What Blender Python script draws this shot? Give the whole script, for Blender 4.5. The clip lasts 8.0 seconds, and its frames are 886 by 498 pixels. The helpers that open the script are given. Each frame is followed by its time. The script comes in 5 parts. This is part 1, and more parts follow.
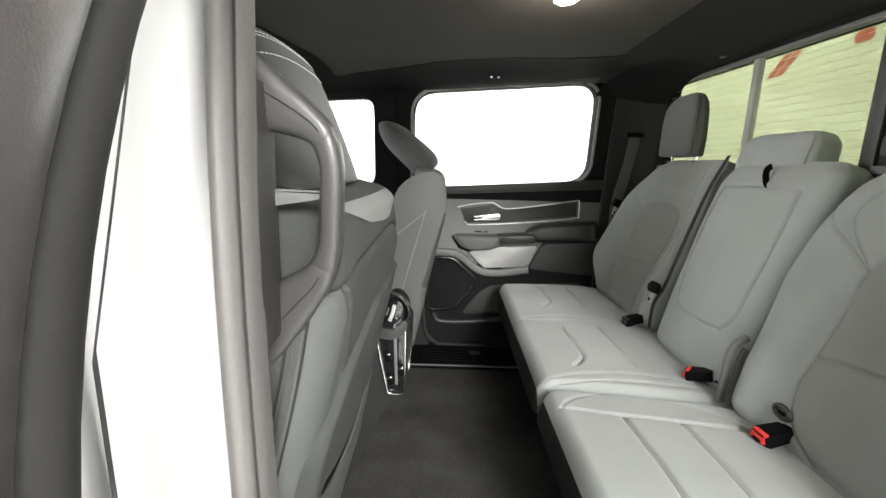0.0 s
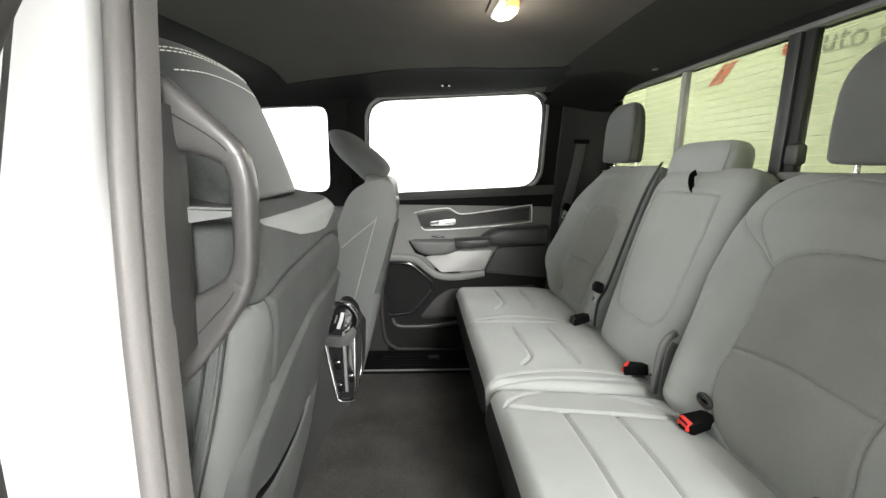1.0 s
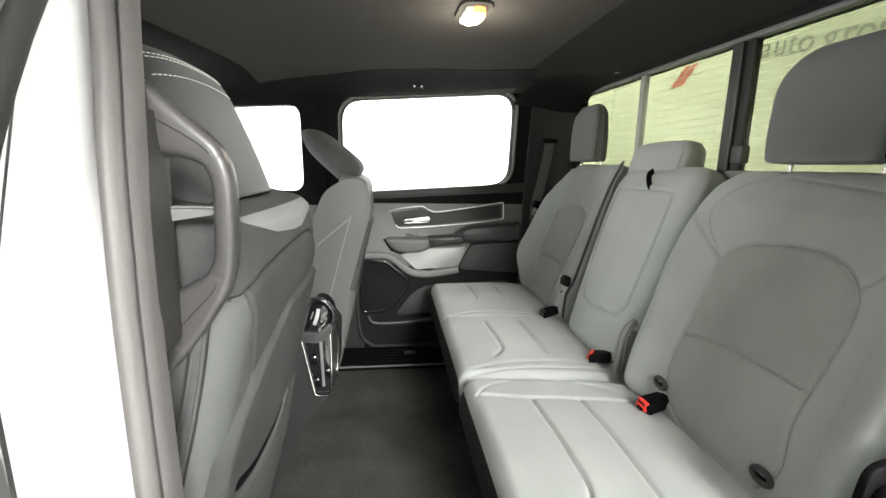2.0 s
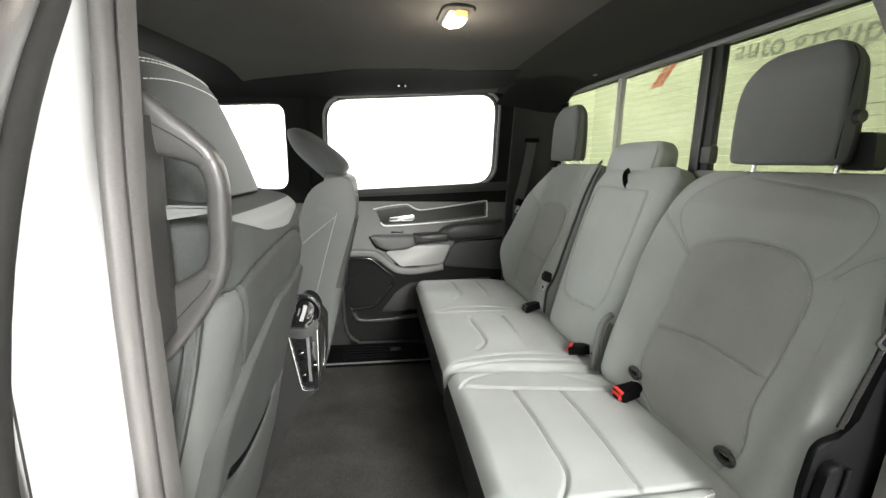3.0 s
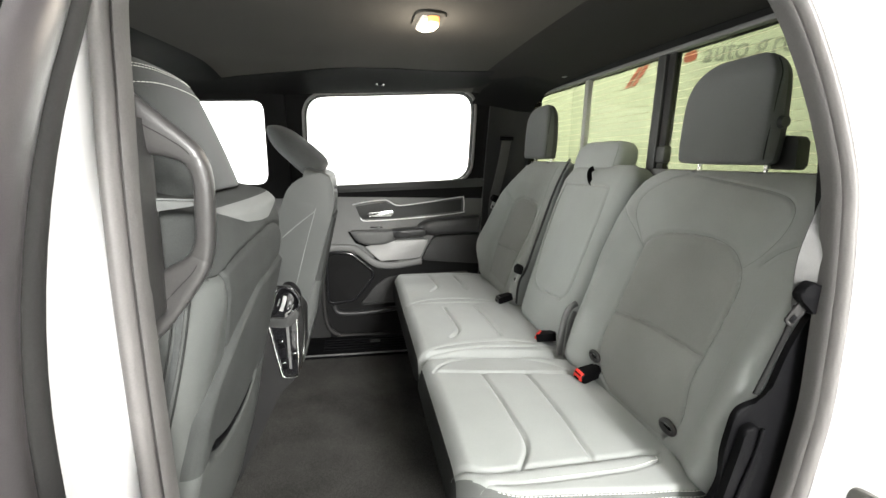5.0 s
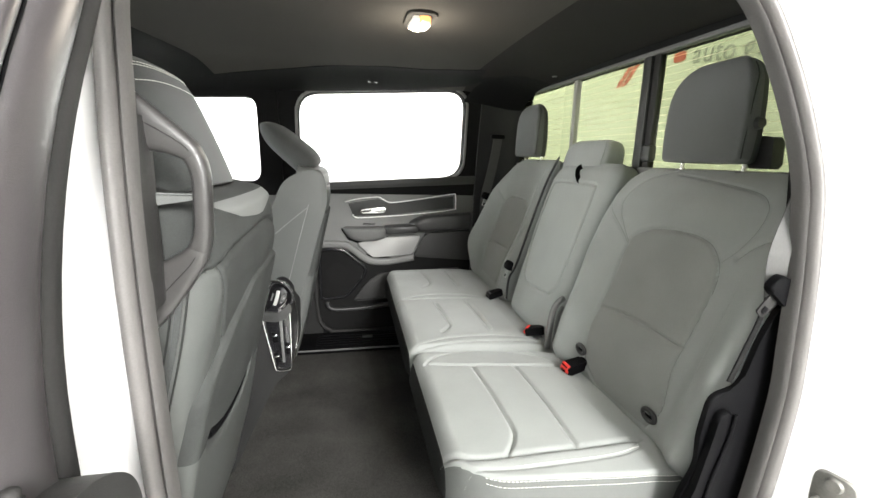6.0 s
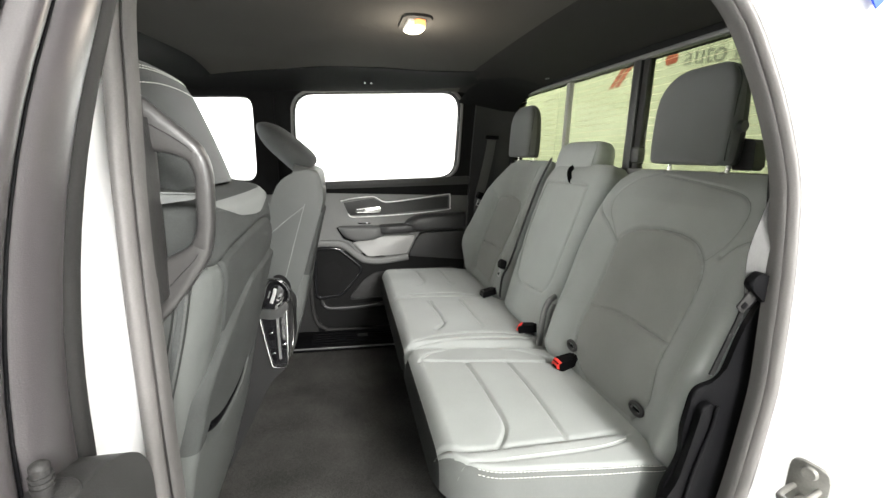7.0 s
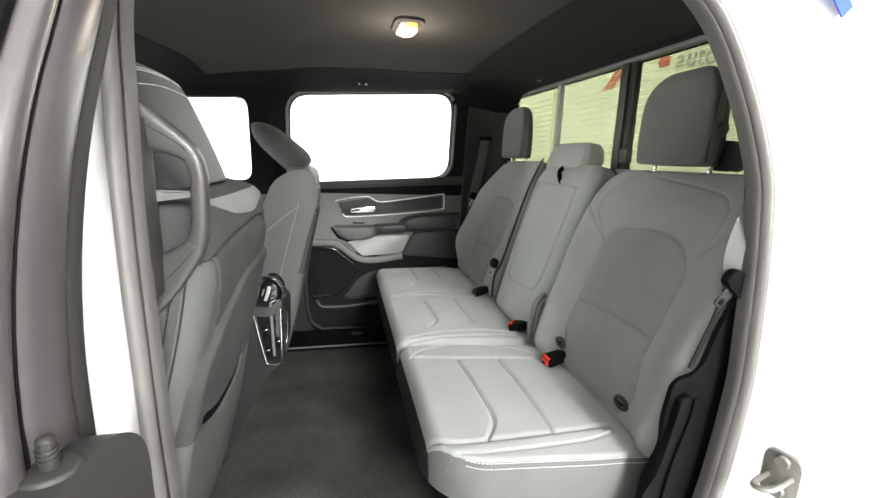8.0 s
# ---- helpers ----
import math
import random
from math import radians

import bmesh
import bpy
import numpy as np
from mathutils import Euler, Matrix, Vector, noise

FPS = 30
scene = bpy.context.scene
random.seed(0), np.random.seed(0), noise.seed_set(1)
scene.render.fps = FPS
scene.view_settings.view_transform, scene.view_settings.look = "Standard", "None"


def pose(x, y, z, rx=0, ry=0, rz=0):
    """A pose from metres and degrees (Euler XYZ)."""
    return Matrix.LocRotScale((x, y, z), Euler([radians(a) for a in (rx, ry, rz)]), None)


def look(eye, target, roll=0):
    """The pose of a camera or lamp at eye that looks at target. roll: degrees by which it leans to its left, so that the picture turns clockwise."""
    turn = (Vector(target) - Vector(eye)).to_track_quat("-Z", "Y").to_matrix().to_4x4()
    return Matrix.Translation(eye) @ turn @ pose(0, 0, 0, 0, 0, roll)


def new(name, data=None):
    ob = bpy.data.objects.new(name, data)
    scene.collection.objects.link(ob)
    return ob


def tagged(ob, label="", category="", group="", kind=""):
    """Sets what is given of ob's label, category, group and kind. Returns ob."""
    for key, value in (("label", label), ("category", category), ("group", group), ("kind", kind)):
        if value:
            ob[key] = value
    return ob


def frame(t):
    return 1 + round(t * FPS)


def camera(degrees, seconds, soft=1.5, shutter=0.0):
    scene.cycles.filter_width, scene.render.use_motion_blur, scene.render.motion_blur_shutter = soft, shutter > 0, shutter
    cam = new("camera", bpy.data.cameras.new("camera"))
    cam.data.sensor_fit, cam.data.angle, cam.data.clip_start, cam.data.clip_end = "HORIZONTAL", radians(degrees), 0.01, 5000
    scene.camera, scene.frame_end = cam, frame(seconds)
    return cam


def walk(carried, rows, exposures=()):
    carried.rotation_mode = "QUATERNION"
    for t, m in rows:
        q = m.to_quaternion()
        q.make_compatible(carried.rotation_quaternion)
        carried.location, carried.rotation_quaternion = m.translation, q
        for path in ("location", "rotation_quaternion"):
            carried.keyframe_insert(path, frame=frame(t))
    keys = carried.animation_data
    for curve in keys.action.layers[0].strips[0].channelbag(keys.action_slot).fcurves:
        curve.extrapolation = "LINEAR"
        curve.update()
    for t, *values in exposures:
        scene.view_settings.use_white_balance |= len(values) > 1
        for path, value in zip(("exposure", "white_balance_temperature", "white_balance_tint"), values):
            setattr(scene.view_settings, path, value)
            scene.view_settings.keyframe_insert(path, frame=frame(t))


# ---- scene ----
cam = camera(92.7, 8.0)
PATH = [
    (0, (-0.23, -0.199, 1.655), (-0.25, 1.762, 1.26), 1.5),
    (0.5, (-0.191, -0.206, 1.661), (-0.131, 1.756, 1.281), 1.3),
    (1, (-0.178, -0.222, 1.668), (-0.049, 1.738, 1.293), 1.1),
    (1.5, (-0.174, -0.243, 1.669), (0.018, 1.712, 1.293), 1.0),
    (3, (-0.173, -0.292, 1.675), (0.136, 1.645, 1.285), 1.1),
    (3.5, (-0.169, -0.308, 1.676), (0.163, 1.625, 1.286), 1.1),
    (4, (-0.167, -0.323, 1.678), (0.186, 1.606, 1.286), 1.2),
    (4.5, (-0.159, -0.341, 1.678), (0.211, 1.584, 1.28), 1.3),
    (6, (-0.159, -0.383, 1.678), (0.262, 1.528, 1.264), 1.8),
    (6.5, (-0.161, -0.394, 1.679), (0.271, 1.514, 1.263), 1.9),
    (7, (-0.162, -0.406, 1.68), (0.282, 1.499, 1.266), 2.0),
    (7.5, (-0.156, -0.42, 1.679), (0.298, 1.483, 1.266), 2.1),
    (8, (-0.154, -0.431, 1.68), (0.307, 1.471, 1.269), 2.2),
]
walk(cam, [(t, look(eye, target, roll)) for t, eye, target, roll in PATH], [(0, 0.26), (1.0, 0.45), (4.5, 0.45), (6.5, 0.41), (8, 0.29)])

# ---- world and studio lamps ----
C = 0.865  # the cab's middle line in y; the camera's side of the cab is near y = 0.1
world = bpy.data.worlds.new("studio_air")
scene.world = world
world.use_nodes = True
world.node_tree.nodes["Background"].inputs[0].default_value = (0.9, 0.95, 1.0, 1)
world.node_tree.nodes["Background"].inputs[1].default_value = 0.11


def area_lamp(name, m, sx, sy, watts, colour):
    lamp = bpy.data.lights.new(name, "AREA")
    lamp.shape, lamp.size, lamp.size_y, lamp.energy, lamp.color = "RECTANGLE", sx, sy, watts, colour
    ob = new(name, lamp)
    ob.matrix_world = m
    return ob


# softbox above the open door; added unseen row washes the wall beyond the truck
area_lamp("softbox_near", look((1.02, -3.8, 3.35), (0.1, 0.8, 1.15)), 1.1, 1.3, 430, (1.0, 0.985, 0.96))
area_lamp("wall_wash_far", look((-0.4, 3.3, 3.7), (-0.4, 5.0, 2.1)), 6.0, 0.8, 170, (1.0, 0.985, 0.96))
# added unseen fills: one upright at the open door's side, one before the bonnet
area_lamp("fill_side", look((1.75, -4.4, 2.3), (0.1, 1.3, 1.3)), 1.5, 2.4, 45, (1.0, 0.99, 0.97))
area_lamp("fill_front", look((-6.0, 1.0, 2.1), (0.4, 0.95, 1.5)), 1.9, 2.2, 330, (0.97, 1.0, 0.98))

# the lit bulb of the dome lamp
bulb = bpy.data.lights.new("dome_bulb", "POINT")
bulb.energy, bulb.shadow_soft_size, bulb.color = 2.4, 0.03, (1.0, 0.90, 0.76)
new("dome_bulb", bulb).matrix_world = pose(0.028, 0.838, 1.945)


# ---- materials ----
def material(name, colour, rough=0.6, metal=0.0, grain=0.0, grain_size=400.0, bump=0.0, blotch=0.0, blotch_size=6.0,
             spec=0.5, sheen=0.0, coat=0.0, weave=0.0, stretch=(1, 1, 1)):
    m = bpy.data.materials.new(name)
    m.use_nodes = True
    n, l = m.node_tree.nodes, m.node_tree.links
    b = n["Principled BSDF"]
    b.inputs["Roughness"].default_value, b.inputs["Metallic"].default_value = rough, metal
    b.inputs["Specular IOR Level"].default_value = spec
    b.inputs["Sheen Weight"].default_value, b.inputs["Coat Weight"].default_value = sheen, coat
    b.inputs["Sheen Roughness"].default_value = 0.5
    co = n.new("ShaderNodeTexCoord")
    place = n.new("ShaderNodeMapping")
    place.inputs["Scale"].default_value = stretch
    l.new(co.outputs["Object"], place.inputs["Vector"])
    fine = n.new("ShaderNodeTexNoise")
    fine.inputs["Scale"].default_value, fine.inputs["Detail"].default_value = grain_size, 3
    l.new(place.outputs[0], fine.inputs["Vector"])
    broad = n.new("ShaderNodeTexNoise")
    broad.inputs["Scale"].default_value, broad.inputs["Detail"].default_value = blotch_size, 4
    l.new(co.outputs["Object"], broad.inputs["Vector"])

    def ramp(source, amount):
        r = n.new("ShaderNodeMapRange")
        r.inputs["From Min"].default_value, r.inputs["From Max"].default_value = 0.3, 0.7
        r.inputs["To Min"].default_value, r.inputs["To Max"].default_value = 1 - amount, 1 + amount
        l.new(source, r.inputs["Value"])
        return r.outputs[0]

    mul = n.new("ShaderNodeMath")
    mul.operation = "MULTIPLY"
    l.new(ramp(fine.outputs["Fac"], grain), mul.inputs[0])
    l.new(ramp(broad.outputs["Fac"], blotch), mul.inputs[1])
    mix = n.new("ShaderNodeVectorMath")
    mix.operation = "SCALE"
    mix.inputs[0].default_value = colour
    l.new(mul.outputs[0], mix.inputs["Scale"])
    l.new(mix.outputs[0], b.inputs["Base Color"])
    height = fine.outputs["Fac"]
    if weave:
        wave = n.new("ShaderNodeTexWave")
        wave.bands_direction = "Y"
        wave.inputs["Scale"].default_value, wave.inputs["Distortion"].default_value = weave, 0.6
        wave.inputs["Detail"].default_value = 1
        l.new(co.outputs["Object"], wave.inputs["Vector"])
        add = n.new("ShaderNodeMath")
        l.new(fine.outputs["Fac"], add.inputs[0])
        soft = n.new("ShaderNodeMath")
        soft.operation, soft.inputs[1].default_value = "MULTIPLY", 0.4
        l.new(wave.outputs["Fac"], soft.inputs[0])
        l.new(soft.outputs[0], add.inputs[1])
        height = add.outputs[0]
    if bump:
        bp = n.new("ShaderNodeBump")
        bp.inputs["Strength"].default_value, bp.inputs["Distance"].default_value = bump, 0.0015
        l.new(height, bp.inputs["Height"])
        l.new(bp.outputs[0], b.inputs["Normal"])
    rr = n.new("ShaderNodeMapRange")
    rr.inputs["To Min"].default_value, rr.inputs["To Max"].default_value = max(0.02, rough - 0.08), min(1, rough + 0.08)
    l.new(broad.outputs["Fac"], rr.inputs["Value"])
    l.new(rr.outputs[0], b.inputs["Roughness"])
    return m


def glass(name, colour, gloss=0.06):
    m = bpy.data.materials.new(name)
    m.use_nodes = True
    n, l = m.node_tree.nodes, m.node_tree.links
    n.remove(n["Principled BSDF"])
    clear, shine, mix = n.new("ShaderNodeBsdfTransparent"), n.new("ShaderNodeBsdfGlossy"), n.new("ShaderNodeMixShader")
    clear.inputs[0].default_value, shine.inputs["Roughness"].default_value = (*colour, 1), 0.01
    mix.inputs[0].default_value = gloss
    l.new(clear.outputs[0], mix.inputs[1])
    l.new(shine.outputs[0], mix.inputs[2])
    l.new(mix.outputs[0], n["Material Output"].inputs["Surface"])
    return m


def glow(name, colour, strength):
    m = bpy.data.materials.new(name)
    m.use_nodes = True
    b = m.node_tree.nodes["Principled BSDF"]
    b.inputs["Base Color"].default_value = (*colour, 1)
    b.inputs["Emission Color"].default_value = (*colour, 1)
    b.inputs["Emission Strength"].default_value = strength
    return m


CLOTH = material("grey_seat_cloth", (0.249, 0.261, 0.252), 0.85, grain=0.07, grain_size=900, bump=0.22, blotch=0.06, blotch_size=9, spec=0.25, sheen=0.15)
CLOTH_RIB = material("ribbed_seat_cloth", (0.222, 0.228, 0.219), 0.88, grain=0.10, grain_size=900, bump=0.30, blotch=0.06, blotch_size=8, spec=0.2, sheen=0.15, weave=150)
# seat cloth made darker for the roof's shade on the outer rear headrests
CLOTH_HEAD = material("shaded_headrest_cloth", (0.104, 0.108, 0.105), 0.85, grain=0.10, grain_size=900, bump=0.25, blotch=0.06, blotch_size=8, spec=0.25, sheen=0.1)
CLOTH_MID = material("pale_grey_shoulder_cloth", (0.165, 0.172, 0.167), 0.85, grain=0.07, grain_size=900, bump=0.22, blotch=0.06, blotch_size=9, spec=0.25)
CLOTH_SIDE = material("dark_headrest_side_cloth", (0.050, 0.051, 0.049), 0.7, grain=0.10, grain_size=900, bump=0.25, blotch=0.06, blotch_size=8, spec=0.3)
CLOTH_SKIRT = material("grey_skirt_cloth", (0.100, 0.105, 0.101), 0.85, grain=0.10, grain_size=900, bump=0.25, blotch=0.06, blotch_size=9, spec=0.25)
# near-black: shade on the cushions' front put into the colour; also dark seams
CLOTH_FRONT = material("charcoal_seam_and_shaded_front_cloth", (0.022, 0.023, 0.022), 0.9, grain=0.12, grain_size=700, bump=0.2, blotch=0.1, spec=0.15)
CLOTH_SEAM = material("shaded_seam_thread", (0.15, 0.157, 0.151), 0.9, grain=0.1, grain_size=900)
CLOTH_DARK = material("charcoal_seat_cloth", (0.044, 0.047, 0.046), 0.88, grain=0.22, grain_size=700, bump=0.35, blotch=0.14, blotch_size=9, spec=0.25, sheen=0.1)
VINYL = material("grey_seat_vinyl", (0.066, 0.070, 0.067), 0.55, grain=0.06, grain_size=700, bump=0.12, blotch=0.06, blotch_size=7, spec=0.35)
SUEDE = material("dark_grey_suede_cloth", (0.040, 0.0425, 0.041), 0.9, grain=0.10, grain_size=700, bump=0.2, blotch=0.16, blotch_size=14, spec=0.2)
THREAD = material("pale_thread", (0.62, 0.62, 0.58), 0.8, grain=0.1, grain_size=800)
PLASTIC = material("black_plastic", (0.004, 0.004, 0.0045), 0.5, grain=0.15, grain_size=1200, bump=0.12, blotch=0.1, spec=0.05)
TRIM = material("dark_grey_trim_plastic", (0.135, 0.137, 0.132), 0.55, grain=0.10, grain_size=1200, bump=0.12, blotch=0.08, spec=0.4)
# trim plastic lightened by the bright reflection that one slider post catches
TRIM_REFLECTING = material("grey_plastic_with_reflection", (0.27, 0.27, 0.25), 0.5, grain=0.08, grain_size=1000, bump=0.1, blotch=0.06, spec=0.4)
TRIM_MID = material("grey_grained_plastic", (0.105, 0.106, 0.104), 0.5, grain=0.08, grain_size=1000, bump=0.15, blotch=0.06, spec=0.4)
PAD_BLACK = material("black_soft_vinyl", (0.026, 0.026, 0.0262), 0.42, grain=0.1, grain_size=800, bump=0.15, blotch=0.1, spec=0.45)
GRIP = material("dark_satin_grip", (0.040, 0.0388, 0.038), 0.36, grain=0.1, grain_size=800, bump=0.12, blotch=0.1, spec=0.5)
PILLAR_TRIM = material("grained_dark_pillar_plastic", (0.020, 0.0195, 0.019), 0.6, grain=0.2, grain_size=700, bump=0.25, blotch=0.12, spec=0.3)
CONSOLE = material("charcoal_console_plastic", (0.032, 0.033, 0.032), 0.5, grain=0.1, grain_size=1000, bump=0.12, blotch=0.08, spec=0.35)
GLOSS_BLACK = material("gloss_black", (0.010, 0.010, 0.011), 0.12, blotch=0.05, spec=0.5, coat=0.4)
RUBBER = material("grey_rubber_seal", (0.128, 0.122, 0.118), 0.42, grain=0.06, grain_size=500, bump=0.08, blotch=0.08, blotch_size=4, spec=0.5)
RUBBER_LIP = material("dark_grey_seal_lip", (0.085, 0.081, 0.079), 0.65, grain=0.08, grain_size=500, bump=0.1, blotch=0.08, blotch_size=4, spec=0.3)
RUBBER_DARK = material("black_rubber", (0.018, 0.0175, 0.017), 0.65, grain=0.1, grain_size=500, bump=0.08, blotch=0.1, spec=0.25)
PAINT = material("white_car_paint", (0.68, 0.68, 0.682), 0.22, blotch=0.015, blotch_size=3, spec=0.5, coat=0.6)
SILVER = material("satin_silver", (0.37, 0.37, 0.36), 0.38, metal=0.35, grain=0.04, grain_size=900, blotch=0.04)
CHROME = material("chrome", (0.86, 0.86, 0.85), 0.10, metal=1.0, blotch=0.02)
STEEL = material("zinc_steel", (0.55, 0.54, 0.51), 0.28, metal=1.0, grain=0.06, grain_size=300, blotch=0.12, blotch_size=30)
GALVANISED = material("dull_galvanised_steel", (0.22, 0.215, 0.20), 0.45, metal=0.5, grain=0.08, grain_size=300, blotch=0.12, blotch_size=30)
HEADLINER = material("dark_headliner_cloth", (0.054, 0.0515, 0.0465), 0.95, grain=0.14, grain_size=700, bump=0.2, blotch=0.10, blotch_size=3, spec=0.1)
PILLAR_CLOTH = material("black_pillar_trim", (0.0075, 0.0075, 0.0075), 0.8, grain=0.12, grain_size=900, bump=0.15, blotch=0.1, spec=0.12)
HEADLINER_SHADE = material("shaded_rear_headliner_cloth", (0.021, 0.0205, 0.019), 0.9, grain=0.12, grain_size=800, bump=0.2, blotch=0.1, spec=0.12)
CORNER_TRIM = material("black_corner_plastic", (0.015, 0.015, 0.0148), 0.6, grain=0.12, grain_size=900, bump=0.15, blotch=0.1, spec=0.25)
DOOR_BLACK = material("black_door_plastic", (0.030, 0.030, 0.0295), 0.5, grain=0.15, grain_size=1000, bump=0.15, blotch=0.12, spec=0.3)
SATIN_CHROME = material("satin_chrome", (0.80, 0.80, 0.79), 0.34, metal=1.0, blotch=0.03)
CARPET = material("black_carpet", (0.047, 0.046, 0.043), 0.98, grain=0.42, grain_size=420, bump=0.9, blotch=0.30, blotch_size=5, spec=0.05)
WEBBING_DARK = material("dark_grey_belt_webbing", (0.060, 0.060, 0.060), 0.8, grain=0.15, grain_size=900, bump=0.3, spec=0.25)
WEBBING = material("black_belt_webbing", (0.022, 0.0225, 0.023), 0.8, grain=0.15, grain_size=900, bump=0.3, spec=0.25)
HEATER = material("brown_heater_print", (0.30, 0.27, 0.18), 0.6, blotch=0.05)
WEBBING_PALE = material("grey_belt_webbing", (0.11, 0.11, 0.108), 0.75, grain=0.12, grain_size=900, bump=0.3, spec=0.25)
RED = material("red_plastic", (0.72, 0.035, 0.025), 0.4, blotch=0.05, spec=0.5)
BLUE = material("blue_tape", (0.02, 0.06, 0.48), 0.7, grain=0.05, blotch=0.06)
STUDIO_WHITE = material("white_studio_wall", (0.86, 0.86, 0.85), 0.85, grain=0.02, grain_size=60, blotch=0.02, blotch_size=1.5, spec=0.2)
STUDIO_FLOOR = material("pale_studio_floor", (0.62, 0.62, 0.60), 0.4, grain=0.05, grain_size=40, blotch=0.06, blotch_size=1.2)
LETTER_GREY = material("grey_letter_film", (0.36, 0.37, 0.38), 0.6, blotch=0.03)
LETTER_DARK = material("grey_window_letter_film", (0.38, 0.39, 0.40), 0.6, blotch=0.03)
LETTER_RED = material("red_letter_film", (0.58, 0.13, 0.10), 0.6, blotch=0.03)
DOOR_TRIM = material("dark_satin_door_trim", (0.052, 0.047, 0.049), 0.30, grain=0.10, grain_size=1000, bump=0.08, blotch=0.10, blotch_size=5, spec=0.75)
SHELF = material("grained_black_vinyl", (0.022, 0.0215, 0.021), 0.5, grain=0.12, grain_size=900, bump=0.35, blotch=0.10, spec=0.45)
GLASS = glass("clear_window_glass", (0.98, 0.99, 0.985), 0.02)
GLASS_GREEN = glass("green_tinted_glass", (0.432, 0.457, 0.352), 0.015)
LAMP_LENS = glow("lit_lamp_lens", (1.0, 0.86, 0.66), 6.0)
LAMP_AMBER = glow("lit_amber_lens", (1.0, 0.42, 0.14), 1.3)
LAMP_PALE = glow("dim_clear_lens", (0.85, 0.80, 0.72), 0.35)


# ---- mesh helpers ----
def place_mesh(name, verts, faces, mat, parent=None, smooth=True, label="", angle=None):
    me = bpy.data.meshes.new(name)
    me.from_pydata([tuple(map(float, v)) for v in verts], [], [tuple(map(int, f)) for f in faces])
    bm = bmesh.new()
    bm.from_mesh(me)
    bmesh.ops.recalc_face_normals(bm, faces=bm.faces)
    bm.to_mesh(me)
    bm.free()
    me.materials.append(mat)
    if smooth:
        me.polygons.foreach_set("use_smooth", [True] * len(me.polygons))
        if angle:
            me.set_sharp_from_angle(angle=radians(angle))
    ob = new(name, me)
    ob.parent = parent
    if label:
        ob["label"] = label
    return ob


def part(name, bm, mat, parent=None, label="", angle=40):
    me = bpy.data.meshes.new(name)
    bmesh.ops.recalc_face_normals(bm, faces=bm.faces)
    bm.to_mesh(me)
    bm.free()
    me.materials.append(mat)
    me.polygons.foreach_set("use_smooth", [True] * len(me.polygons))
    me.set_sharp_from_angle(angle=radians(angle))
    ob = new(name, me)
    ob.parent = parent
    if label:
        ob["label"] = label
    return ob


def thing(name, label, category, group="", kind="", at=(0, 0, 0)):
    """An Empty at the base of a thing; its parts are built in world places and hang under it."""
    ob = tagged(new(name), label, category, group, kind)
    ob.empty_display_size = 0.05
    return ob


def axes(o, u, v, w):
    m = Matrix.Identity(4)
    for i, a in enumerate((u, v, w, o)):
        for j in range(3):
            m[j][i] = a[j]
    return m


def rbox(size, m, bevel=0.004, seg=2):
    bm = bmesh.new()
    bmesh.ops.create_cube(bm, size=1.0)
    for v in bm.verts:
        v.co = Vector((v.co.x * size[0], v.co.y * size[1], v.co.z * size[2]))
    if bevel:
        bmesh.ops.bevel(bm, geom=bm.edges[:], offset=bevel, segments=seg, affect="EDGES", profile=0.5)
    bmesh.ops.transform(bm, matrix=m, verts=bm.verts)
    return bm


def prism(poly, m, depth, bevel=0.0, seg=2):
    """A flat outline in (u, v), drawn out along w from 0 to depth, with its front edge bevelled."""
    bm = bmesh.new()
    a = [bm.verts.new((x, y, 0)) for x, y in poly]
    b = [bm.verts.new((x, y, depth)) for x, y in poly]
    n = len(poly)
    bm.faces.new(a[::-1])
    top = bm.faces.new(b)
    for i in range(n):
        bm.faces.new((a[i], a[(i + 1) % n], b[(i + 1) % n], b[i]))
    if bevel:
        bmesh.ops.bevel(bm, geom=list(top.edges), offset=bevel, segments=seg, affect="EDGES", profile=0.5)
    bmesh.ops.transform(bm, matrix=m, verts=bm.verts)
    return bm


def dome(poly, m, depth, keep=0.5, steps=7, foot=0.004):
    """A padded piece: the outline in (u, v) drawn in as it rises along w, so that it ends in a soft crown."""
    bm = bmesh.new()
    p = np.array(poly, float)
    c = p.mean(axis=0)
    rings = [[bm.verts.new((x, y, 0)) for x, y in p]]
    for a in np.linspace(0, math.pi / 2, steps):
        q = c + (p - c) * (keep + (1 - keep) * math.cos(a) ** 0.8)
        rings.append([bm.verts.new((x, y, foot + (depth - foot) * math.sin(a))) for x, y in q])
    n = len(p)
    for lo, hi in zip(rings, rings[1:]):
        for i in range(n):
            bm.faces.new((lo[i], lo[(i + 1) % n], hi[(i + 1) % n], hi[i]))
    bm.faces.new(rings[0][::-1])
    bm.faces.new(rings[-1])
    bmesh.ops.transform(bm, matrix=m, verts=bm.verts)
    return bm


def smooth_path(pts, closed=False, n=8):
    """A Catmull-Rom curve through the points."""
    p = [np.array(q, float) for q in pts]
    k = len(p)
    out = []
    for i in range(k if closed else k - 1):
        a, b, c, d = (p[(i + j) % k] if closed else p[min(max(i + j, 0), k - 1)] for j in (-1, 0, 1, 2))
        for s in range(n):
            t = s / n
            out.append(0.5 * (2 * b + (c - a) * t + (2 * a - 5 * b + 4 * c - d) * t * t + (3 * b - a - 3 * c + d) * t ** 3))
    if not closed:
        out.append(p[-1])
    return out


